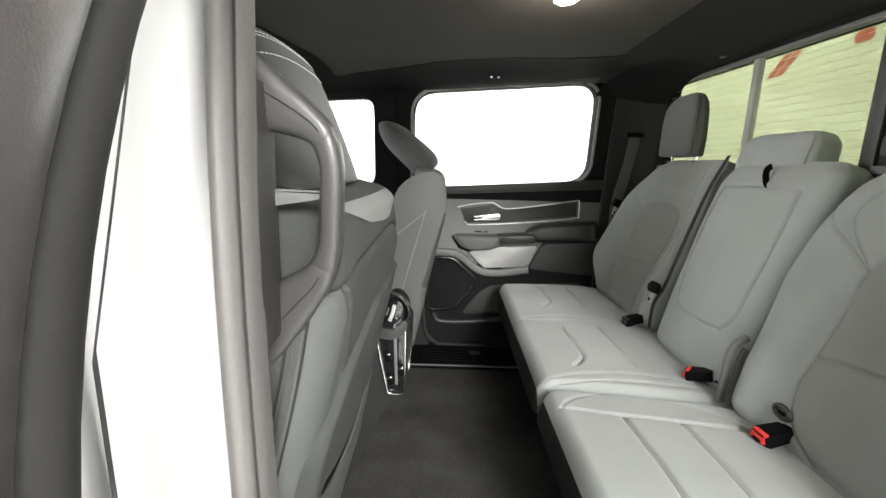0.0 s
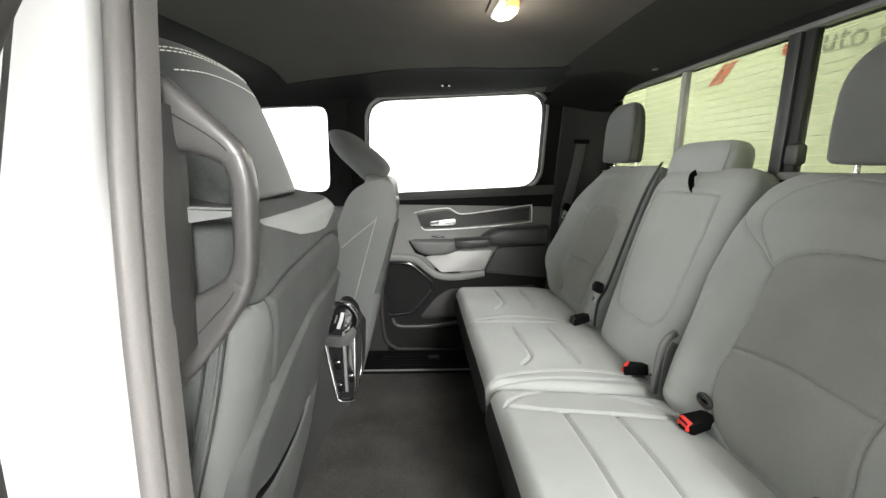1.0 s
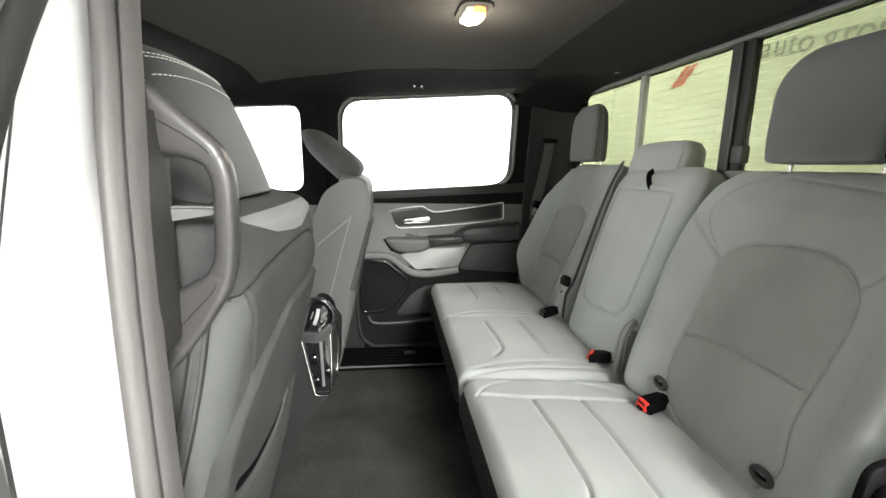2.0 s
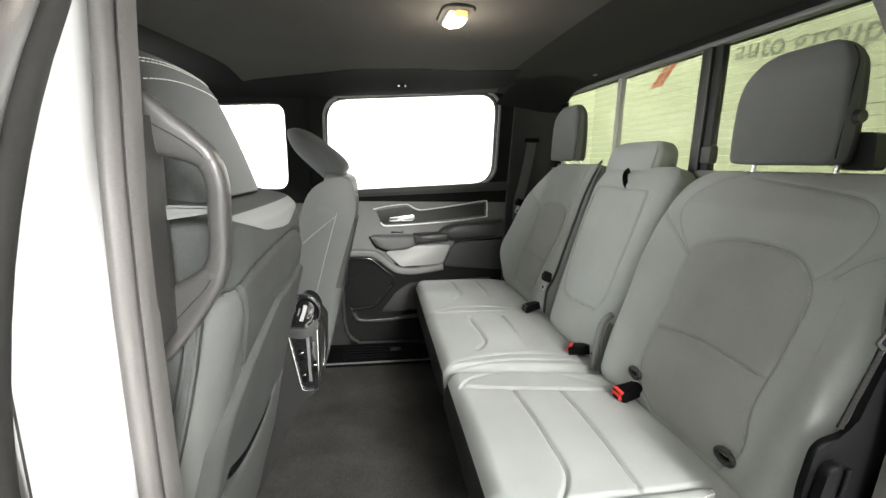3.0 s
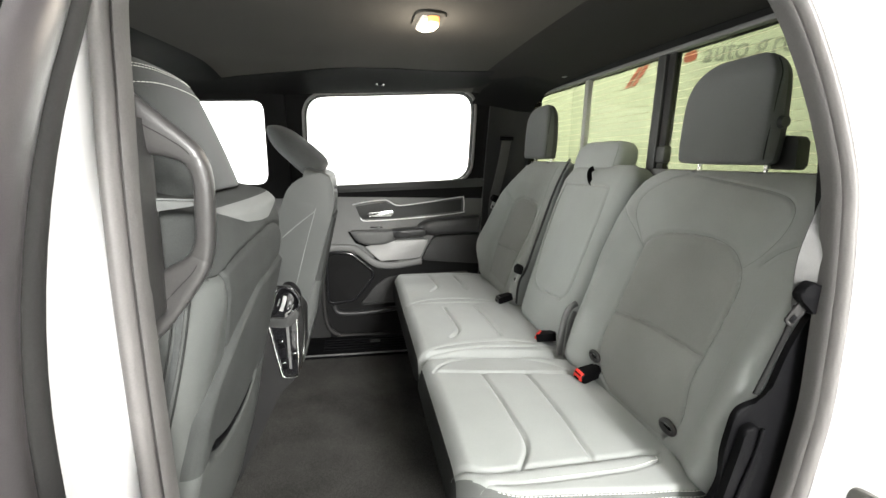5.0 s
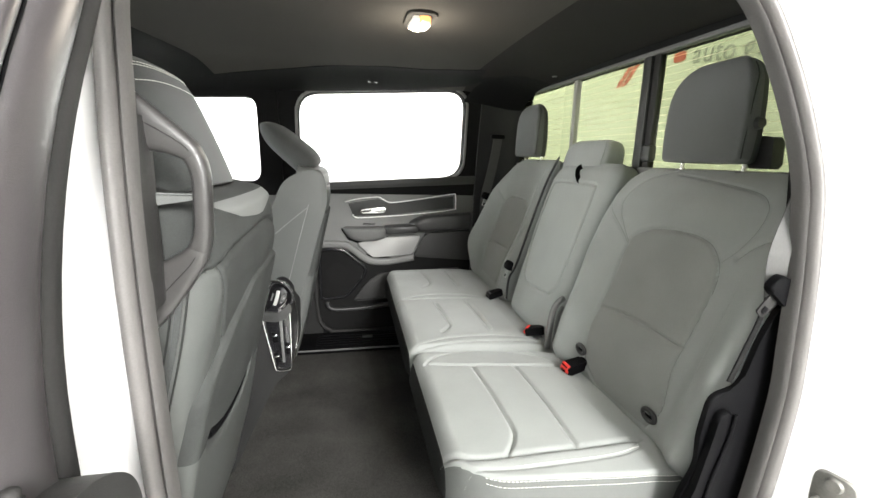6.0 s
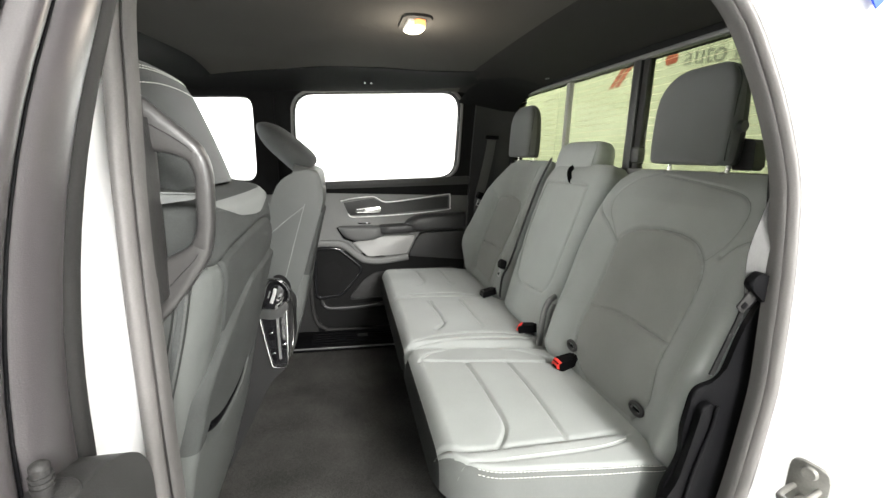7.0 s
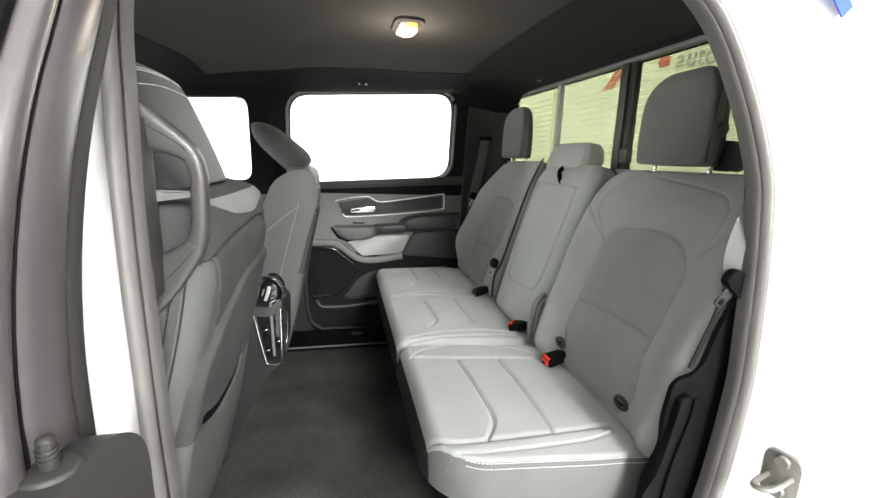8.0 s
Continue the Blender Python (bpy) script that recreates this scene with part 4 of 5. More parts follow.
def near_seat():
    s = thing("rear_seat", "grey cloth rear seat section beside the open door", "car seat", "rear bench sections")
    # cushion
    arc = [(0.640, 0.030), (0.672, 0.062), (0.692, 0.12), (0.694, 0.19), (0.676, 0.27), (0.635, 0.345), (0.575, 0.400)]
    line = [(0.636, 0.028), (0.612, 0.12), (0.590, 0.25), (0.565, 0.40)]
    flap = [(0.300, 0.000), (0.262, 0.05), (0.256, 0.15), (0.256, 0.30), (0.262, 0.395)]
    s1 = [(0.600, 0.147), (0.50, 0.150), (0.40, 0.152), (0.315, 0.150), (0.260, 0.118)]
    s2 = [(0.590, 0.258), (0.45, 0.260), (0.262, 0.258)]
    lip = [(0.235, 0.03), (0.222, 0.12), (0.222, 0.30), (0.236, 0.375), (0.256, 0.385)]
    cush = Pad(CUSH, [(-0.006, 0.210, 0.730), (0.1, 0.186, 0.722), (0.3, 0.162, 0.695), (0.50, 0.148, 0.660)], 0.084, (0.026, 0.042), (0.11, 0.025),
               lambda u, v: 0.012 * gauss(u - 0.43, 0.2) * gauss(v - 0.2, 0.25) - 0.010 * np.clip((v - 0.36) / 0.1, 0, 1)
               + 0.003 * gauss(near_line(u, v, [(0.24, 0.05), (0.24, 0.36)]), 0.014),
               ((arc, 0.004, 0.0045), (line, 0.007, 0.0055), (flap, 0.008, 0.0055), (s1, 0.007, 0.0045), (s2, 0.006, 0.0045), (lip, 0.003, 0.003)), 0.06, 230, 220, shrink=0.55)
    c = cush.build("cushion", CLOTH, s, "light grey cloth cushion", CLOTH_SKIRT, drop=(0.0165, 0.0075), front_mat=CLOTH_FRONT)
    cush.joints(c)
    cush.piping(arc, c, 0.0010)
    cush.piping([(a - 0.004, b) for a, b in flap[1:]], c, 0.0010)
    cush.stitch([(a + 0.004, b) for a, b in lip[1:]], c, r=0.0007)
    for dy in (0.0115, 0.0160):
        vs = np.linspace(0.062, 0.43, 30)
        cush.stitch([(float(cush.limits(v)[0]) + dy, float(v)) for v in vs], c, r=0.0006)
    # backrest
    ins = [(0.470, 0.000), (0.535, 0.040), (0.556, 0.107), (0.551, 0.173), (0.548, 0.263), (0.546, 0.351), (0.522, 0.381), (0.477, 0.399), (0.386, 0.409), (0.316, 0.400), (0.278, 0.367), (0.265, 0.326), (0.267, 0.270), (0.272, 0.189), (0.274, 0.129), (0.262, 0.057), (0.285, 0.005)]
    mid = [(0.549, 0.176), (0.470, 0.188), (0.400, 0.192), (0.276, 0.186)]
    outer = [(0.481, 0.539), (0.360, 0.524), (0.266, 0.510), (0.232, 0.494), (0.218, 0.469), (0.224, 0.434), (0.247, 0.396), (0.272, 0.368)]
    yoke = [(0.150, 0.470), (0.179, 0.431), (0.215, 0.409), (0.240, 0.384)]
    stitch = [(0.213, 0.367), (0.212, 0.308), (0.211, 0.237), (0.210, 0.164), (0.208, 0.080)]
    inner = [(0.494, 0.549), (0.545, 0.530), (0.590, 0.500), (0.613, 0.459), (0.601, 0.415), (0.549, 0.356)]
    wing = [(0.690, 0.470), (0.645, 0.425), (0.599, 0.392), (0.549, 0.352)]
    back = Pad(BACK, [(-0.03, 0.135, 0.672), (0.06, 0.120, 0.695), (0.16, 0.118, 0.716), (0.30, 0.120, 0.728), (0.40, 0.132, 0.712), (0.50, 0.160, 0.672), (0.555, 0.200, 0.640)], 0.034, 0.05, 0.05,
               lambda u, v: 0.038 * gauss(u - 0.172, 0.046) * np.clip(1.25 - v / 0.45, 0, 1) + 0.034 * gauss(u - 0.640, 0.046) * np.clip(1.25 - v / 0.42, 0, 1) + 0.014 * gauss(v - 0.13, 0.1) * gauss(u - 0.41, 0.16)
               + 0.010 * gauss(u - 0.41, 0.2) * gauss(v - 0.46, 0.06) - 0.012 * np.clip((v - 0.47) / 0.1, 0, 1),
               ((ins, 0.0055, 0.0036), (mid, 0.0042, 0.0032), (outer, 0.0032, 0.0035), (inner, 0.0032, 0.0035), (yoke, 0.006, 0.005), (wing, 0.0032, 0.004)), 0.07, 220, 220)
    b = back.build("backrest", CLOTH, s, "grey cloth backrest with ribbed insert", area=(CLOTH_RIB, lambda u, v: inside(u, v, ins)))
    back.joints(b)
    back.stitch(stitch, b, mat=CLOTH)
    m = axes((0.606, 0.424, 1.688), (0, 1, 0), (0.03, 0, 0.9995), (-0.9995, 0, 0.03))
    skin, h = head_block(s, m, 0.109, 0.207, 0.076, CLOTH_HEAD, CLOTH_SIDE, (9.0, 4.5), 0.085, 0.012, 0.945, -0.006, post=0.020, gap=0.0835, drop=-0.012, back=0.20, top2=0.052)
    for sg in (-1, 1):
        edge = [m @ Vector((sg * (0.1076 - (0.075 * max(0, (v - 0.126) / 0.080) ** 2.2 if sg > 0 else 0.030 * max(0, (v - 0.154) / 0.050) ** 2)), v, 0.0262 - 0.010 * (v / 0.207) ** 2)) for v in np.linspace(0.008, 0.190, 24)]
        sweep("edge_seam", edge, ring(0.0011, n=6), CLOTH_FRONT, h, up=(0, 1, 0))
    thread_run([m @ Vector((-0.1100 + 0.030 * max(0, (v - 0.154) / 0.050) ** 2, v, 0.0215 - 0.010 * (v / 0.207) ** 2)) for v in np.linspace(0.008, 0.186, 24)], (-0.3, -1, 0), h, CLOTH_HEAD)
    bm = bmesh.new()
    bmesh.ops.create_cone(bm, cap_ends=True, segments=20, radius1=0.013, radius2=0.010, depth=0.010)
    bmesh.ops.transform(bm, matrix=pose(0.606, 0.312, 1.765, 90, 0, 0), verts=bm.verts)
    part("button", bm, CONSOLE, h, "black fold button")


near_seat()


def wide_seat():
    s = thing("rear_seat", "grey cloth double rear seat section with folding middle backrest", "car seat", "rear bench sections")

    def seams(y0, y1, a, b):
        return [((y1, a + 0.0), ((y0 + y1) / 2, a + 0.004), (y0 + 0.05, a + 0.005), (y0, a - 0.03)), ((y1, b), (y0, b + 0.004))]

    m1, m2 = seams(0.835, 1.105, 0.146, 0.269)
    f1, f2 = seams(1.300, 1.548, 0.162, 0.278)
    w1 = [(0.752, 0.00), (0.785, 0.09), (0.797, 0.19), (0.793, 0.29), (0.760, 0.41)]
    w0 = [(0.745, 0.00), (0.754, 0.09), (0.760, 0.22), (0.738, 0.40)]
    w2 = [(1.160, 0.00), (1.165, 0.15), (1.145, 0.40)]
    w3 = [(1.160, 0.00), (1.208, 0.10), (1.216, 0.20), (1.195, 0.30), (1.140, 0.40)]
    far = [(1.575, 0.03), (1.560, 0.2), (1.555, 0.4)]
    cush = Pad(CUSH, [(-0.008, 0.737, 1.62), (0.1, 0.729, 1.625), (0.3, 0.702, 1.625), (0.50, 0.668, 1.61)], 0.084, (0.030, 0.042), (0.025, 0.05),
               lambda u, v: 0.010 * gauss(u - 0.96, 0.16) * gauss(v - 0.2, 0.25) + 0.012 * gauss(u - 1.42, 0.16) * gauss(v - 0.2, 0.25) - 0.010 * np.clip((v - 0.36) / 0.1, 0, 1),
               ((m1, 0.008, 0.0055), (m2, 0.008, 0.0055), (f1, 0.008, 0.0055), (f2, 0.008, 0.0055), (w0, 0.006, 0.004), (w1, 0.003, 0.005), (w2, 0.006, 0.004), (w3, 0.003, 0.005), (far, 0.005, 0.004)), 0.06, 220, 140, shrink=0.55)
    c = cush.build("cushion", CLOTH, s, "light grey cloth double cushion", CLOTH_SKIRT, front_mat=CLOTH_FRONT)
    cush.joints(c)
    for line in (w1, w3, [(1.575, 0.03), (1.585, 0.12), (1.580, 0.28), (1.560, 0.40)]):
        cush.piping(line, c, 0.0014)
    # middle backrest that folds down, with its own low headrest
    pan = [(0.800, 0.122), (0.772, 0.160), (0.768, 0.244), (0.764, 0.347), (0.764, 0.460), (0.778, 0.487), (0.900, 0.486), (1.005, 0.483), (1.030, 0.465), (1.040, 0.380), (1.035, 0.260), (1.010, 0.160), (0.985, 0.126), (0.925, 0.115), (0.800, 0.122)]
    mid = Pad(BACK, [(-0.02, 0.715, 1.050), (0.12, 0.722, 1.070), (0.3, 0.716, 1.082), (0.4, 0.706, 1.084), (0.5, 0.695, 1.076), (0.565, 0.705, 1.040)], 0.040, 0.040, 0.040,
              lambda u, v: 0.014 * gauss(u - 0.90, 0.12) * np.clip(1.1 - v / 0.55, 0, 1) - 0.012 * np.clip((v - 0.49) / 0.07, 0, 1), ((pan, 0.007, 0.0040),), 0.07, 120, 140)
    b = mid.build("middle_backrest", CLOTH, s, "grey cloth fold-down middle backrest")
    mid.joints(b)
    q = mid.at(0.872, 0.520, 0.004)
    strap = [q + np.array(d) for d in ((0.004, 0.010, 0.020), (-0.010, 0.004, 0.012), (-0.014, 0, -0.004), (-0.007, 0.002, -0.022), (0.004, 0.004, -0.030))]
    sweep("pull_strap", smooth_path(strap, n=5), flat_ring(0.016, 0.003), PLASTIC, b, up=(0, 1, 0), label="black pull strap")
    m = axes((0.634, 0.938, 1.648), (0, 1, 0), (0.14, 0, 0.99), (-0.99, 0, 0.14))
    skin, hd = head_block(s, m, 0.132, 0.106, 0.100, CLOTH, None, (5.5, 3.6), 0.040, 0.010, 0.97, 0.006, back=0.04)
    sweep("edge_seam", [m @ Vector((-0.121 + 0.02 * max(0, (v - 0.07) / 0.036) ** 2, v, 0.0445 - 0.012 * (v / 0.106) ** 2)) for v in np.linspace(0.004, 0.094, 14)], ring(0.0009, n=6), CLOTH_SEAM, hd, up=(0, 1, 0))
    # far backrest
    ins = [(1.235, 0.030), (1.212, 0.130), (1.190, 0.297), (1.192, 0.364), (1.239, 0.393), (1.357, 0.400), (1.430, 0.386), (1.458, 0.340), (1.456, 0.175), (1.440, 0.040)]
    hor = [(1.455, 0.175), (1.340, 0.180), (1.208, 0.177)]
    side = [(1.150, 0.060), (1.145, 0.250), (1.155, 0.420), (1.170, 0.550)]
    out = [(1.610, 0.530), (1.585, 0.452), (1.535, 0.402), (1.456, 0.372)]
    back = Pad(BACK, [(-0.03, 1.110, 1.555), (0.05, 1.108, 1.590), (0.13, 1.104, 1.640), (0.255, 1.098, 1.676), (0.388, 1.096, 1.645), (0.48, 1.094, 1.580), (0.54, 1.094, 1.530), (0.574, 1.105, 1.480)], 0.034, 0.05, 0.05,
               lambda u, v: 0.050 * gauss(u - 1.60, 0.06) * np.clip(1.35 - v / 0.45, 0, 1) + 0.018 * gauss(u - 1.145, 0.04) * np.clip(1.2 - v / 0.5, 0, 1) + 0.012 * gauss(v - 0.13, 0.1) - 0.012 * np.clip((v - 0.47) / 0.1, 0, 1),
               ((ins, 0.006, 0.0040), (hor, 0.004, 0.0032), (side, 0.004, 0.0032), (out, 0.005, 0.0035)), 0.07, 130, 140)
    b = back.build("backrest", CLOTH, s, "grey cloth backrest with ribbed insert", area=(CLOTH_RIB, lambda u, v: inside(u, v, ins)))
    back.joints(b)
    m = axes((0.606, 1.378, 1.702), (0, 1, 0), (0.03, 0, 0.9995), (-0.9995, 0, 0.03))
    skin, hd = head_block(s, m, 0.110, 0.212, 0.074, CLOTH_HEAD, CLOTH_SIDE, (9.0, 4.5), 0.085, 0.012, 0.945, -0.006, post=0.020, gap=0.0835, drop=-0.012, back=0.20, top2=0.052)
    sweep("edge_seam", [m @ Vector((-0.1085 + 0.030 * max(0, (v - 0.158) / 0.050) ** 2, v, 0.0262 - 0.010 * (v / 0.212) ** 2)) for v in np.linspace(0.008, 0.195, 24)], ring(0.0011, n=6), CLOTH_FRONT, hd, up=(0, 1, 0))


wide_seat()


def seat_base():
    b = thing("storage_bin", "black plastic storage bin under the rear bench", "storage bin")
    part("box", rbox((0.36, 1.36, 0.24), pose(0.30, 0.90, FLOOR + 0.125), 0.01), PLASTIC, b)
    for y in (0.24, 0.72, 1.5):
        part("foot", rbox((0.30, 0.04, 0.03), pose(0.25, y, FLOOR + 0.015), 0.004), PLASTIC, b)
    part("ledge", rbox((0.42, 1.40, 0.03), pose(0.28, 0.90, FLOOR + 0.262 - 0.005), 0.008), PLASTIC, b)
    return b


seat_base()


# ---- the front seats, seen from behind ----
def front_seat(name_label, dx, yc, dz, side, tip, tall, hx, hz):
    """side: +1 where the inner edge lies at larger y."""
    s = thing("front_seat", name_label, "car seat", "front seats")
    r = math.radians(13)
    v, w = (math.sin(r), 0, math.cos(r)), (math.cos(r), 0, -math.sin(r))
    m = axes((-0.522 + dx, yc, 0.93 + dz), (0, side, 0), v, w)
    # rear face of the backrest, u towards the inner edge
    panel = [(-0.242, 0.10), (-0.238, 0.28), (-0.235, 0.36), (-0.229, 0.41), (-0.213, 0.443), (-0.190, 0.463), (-0.181, 0.49), (-0.203, 0.562), (-0.224, 0.625)]
    yoke = [(-0.285, 0.598), (-0.256, 0.620), (-0.224, 0.625), (-0.164, 0.636), (-0.037, 0.647), (0.07, 0.648), (0.15, 0.635), (0.20, 0.60)]
    slit = [(-0.196, 0.345), (-0.150, 0.325), (-0.103, 0.314), (-0.012, 0.313), (0.060, 0.335)]
    back = Pad(m, [(-0.02, -0.250, 0.180), (0.15, -0.280, 0.180), (0.35, -0.285, 0.190), (0.52, -0.275, 0.214), (0.62, -0.268, 0.216), (0.702, -0.262, 0.185)], 0.055, (0.05, 0.014), 0.02,
               lambda u, q: 0.012 * gauss(u, 0.2) - 0.034 * np.clip((q - 0.585) / 0.115, 0, 1) ** 1.5, ((panel, 0.007, 0.004), (yoke, 0.006, 0.004)), 0.13 if side > 0 else 0.05, 140, 160)
    seam_u, seam_v = [q[0] for q in panel], [q[1] for q in panel]
    b = back.build("backrest", VINYL, s, "grey backrest with map pocket", area=(SUEDE, lambda u, v: (v > np.interp(u, [q[0] for q in yoke], [q[1] for q in yoke])) | (u > np.interp(v, seam_v, seam_u))) if side > 0 else None)
    back.joints(b, 0.0011, CLOTH_FRONT)
    # pocket that sags open near its top edge
    edge = Pad(m @ Matrix.Translation((0, 0, 0.044)), [(0.02, -0.262, 0.18), (0.20, -0.262, 0.172), (0.36, -0.262, 0.170), (0.43, -0.256, 0.172), (0.465, -0.238, 0.173), (0.49, -0.202, 0.174), (0.52, -0.158, 0.175), (0.545, -0.112, 0.176), (0.572, -0.060, 0.176)], 0.026, (0.020, 0.012), 0.02,
               lambda u, q: 0.006 * gauss(q - 0.20, 0.10) + 0.004 * gauss(u - 0.0, 0.15), ((slit, 0.020, 0.010),), 0.02, 130, 160, soften=9)
    edge.build("map_pocket", VINYL, b, "grey map pocket with a dark sagging mouth", area=(SUEDE, lambda u, v: v > np.interp(u, [q[0] for q in slit], [q[1] for q in slit])))
    # black cord laid in the slit stands for the shade inside the open mouth
    edge.piping(slit, b, 0.0062, PLASTIC, 0.0125)
    # zip band sewn flat into the outer flank
    flank = yc - side * 0.279
    run = [(-0.357 + dx, flank, 1.545 + dz), (-0.3655 + dx, flank, 1.504 + dz), (-0.3755 + dx, flank, 1.452 + dz), (-0.388 + dx, flank, 1.398 + dz), (-0.403 + dx, flank, 1.340 + dz), (-0.416 + dx, flank, 1.288 + dz), (-0.440 + dx, flank, 1.19 + dz)]
    if side > 0:
        sweep("zip", smooth_path(run, n=6), flat_ring(0.0075, 0.0028), CLOTH_DARK, b, up=(0, 1, 0), label="dark zip in a sewn band")
        for k in (-1, 1):
            sweep("zip_seam", [q + np.array((0.0085 * k, 0.0, 0)) for q in smooth_path(run, n=6)], flat_ring(0.0020, 0.0030), CLOTH_FRONT, b, up=(0, 1, 0))
    if side > 0:
        # rounded top of the backrest in pale cloth, with its deeper inner corner
        q = axes((-0.446 + dx, yc - 0.024, 1.561 + dz), (0, 1, 0), (0, 0, 1), (1, 0, 0))
        skin, pad = head_block(b, q, 0.226, 0.050, 0.190, CLOTH_MID, None, (6.0, 4.0), 0.022, 0.006, 1.0)
        pad.name = "top_pad"
        pad["label"] = "pale grey cloth shoulder pad"
        part("shoulder_strip", prism(rounded([(-0.440, 1.606), (-0.342, 1.622), (-0.336, 1.629), (-0.440, 1.631)], 0.003), axes((0, 0.1735, 0), (1, 0, 0), (0, 0, 1), (0, -1, 0)), 0.010, 0.002), CLOTH_HEAD, b, "pale grey cloth strip under the headrest")
        low = lambda u: float(np.interp(u, [-0.20, -0.107, -0.02, 0.03, 0.125, 0.185], [0.697, 0.676, 0.669, 0.668, 0.682, 0.695]))
        sheet("shoulder_patch", lambda u, t: tuple(back.at(u, low(u) + (0.700 - low(u)) * t, 0.0022)), list(np.linspace(-0.20, 0.185, 40)), list(np.linspace(0, 1, 8)), CLOTH_MID, b, label="pale grey cloth corner")
    else:
        # inner flank with its sewn seams
        flank = [(-0.56, 0.95), (-0.42, 0.95), (-0.36, 1.12), (-0.307, 1.28), (-0.264, 1.435), (-0.234, 1.535), (-0.241, 1.600), (-0.255, 1.636), (-0.327, 1.625), (-0.378, 1.590), (-0.408, 1.514), (-0.47, 1.28)]
        part("side_panel", prism(rounded(flank, 0.03, 4), axes((0, 1.105, 0), (1, 0, 0), (0, 0, 1), (0, -1, 0)), 0.045, 0.010, 3), VINYL, b, "grey side bolster", 60)
        for line in ([(-0.296, 1.520), (-0.333, 1.390), (-0.364, 1.275), (-0.42, 1.08)], [(-0.402, 1.425), (-0.35, 1.470), (-0.300, 1.510)]):
            sweep("seam", [(x, 1.0602, z) for x, z in smooth_path(line, n=5)], ring(0.0014, n=6), CLOTH_SEAM, b, up=(0, 1, 0))
    # forward half: cushioned front and the seat cushion
    part("front_pad", rbox((0.12, 0.48, 0.50), pose(-0.61 + dx, yc, 1.19 + dz, 0, 13, 0), 0.05, 4), CLOTH_DARK, s)
    part("cushion", rbox((0.52, 0.52, 0.17), pose(-0.80 + dx, yc, 1.075, 0, 4, 0), 0.05, 4), CLOTH, s)
    part("base", rbox((0.44, 0.44, 0.22), pose(-0.80 + dx, yc, FLOOR + 0.11), 0.02), PLASTIC, s)
    # headrest tipped forwards
    st, ct = math.sin(radians(tip)), math.cos(radians(tip))
    hr = axes((hx, yc - 0.020 * side, hz), (0, side, 0), (-st, 0, ct), (ct, 0, st))
    if side > 0:
        skin, h = head_block(s, hr, 0.152, tall, 0.112, CLOTH_DARK, None, (2.7, 2.7), 0.050, 0.006, 0.985, 0.004, post=0.034, gap=0.100, drop=0.004, n=64)
        for dv in (tall - 0.018, tall - 0.023, tall - 0.046):
            us = np.linspace(-0.128, 0.088, 40)
            thread_run([skin(u, dv - 0.35 * (u + 0.01) ** 2) + np.array((0.0006, 0, 0.0006)) for u in us], (ct, 0, st), h, gap=0.0085, length=0.0055)
    else:
        skin, h = head_block(s, hr, 0.145, tall, 0.100, CLOTH_DARK, None, (2.4, 2.4), 0.090, 0.050, 0.98, 0.0, post=0.045, gap=0.070, drop=-0.010, n=64)
        sweep("edge_piping", [hr @ Vector((0.138 * math.cos(a), tall * 0.5 + tall * 0.485 * math.sin(a), -0.014)) for a in np.linspace(0, 2 * math.pi, 48, endpoint=False)], ring(0.0022, n=6), CLOTH, h, True, up=(0, 1, 0))


front_seat("grey driver seat with map pocket and tilted headrest", 0.0, 0.445, 0.0, 1, 18, 0.210, -0.430, 1.609)
front_seat("grey passenger seat with map pocket and tilted headrest", 0.085, 2 * C - 0.455, 0.02, -1, 49, 0.228, -0.290, 1.632)


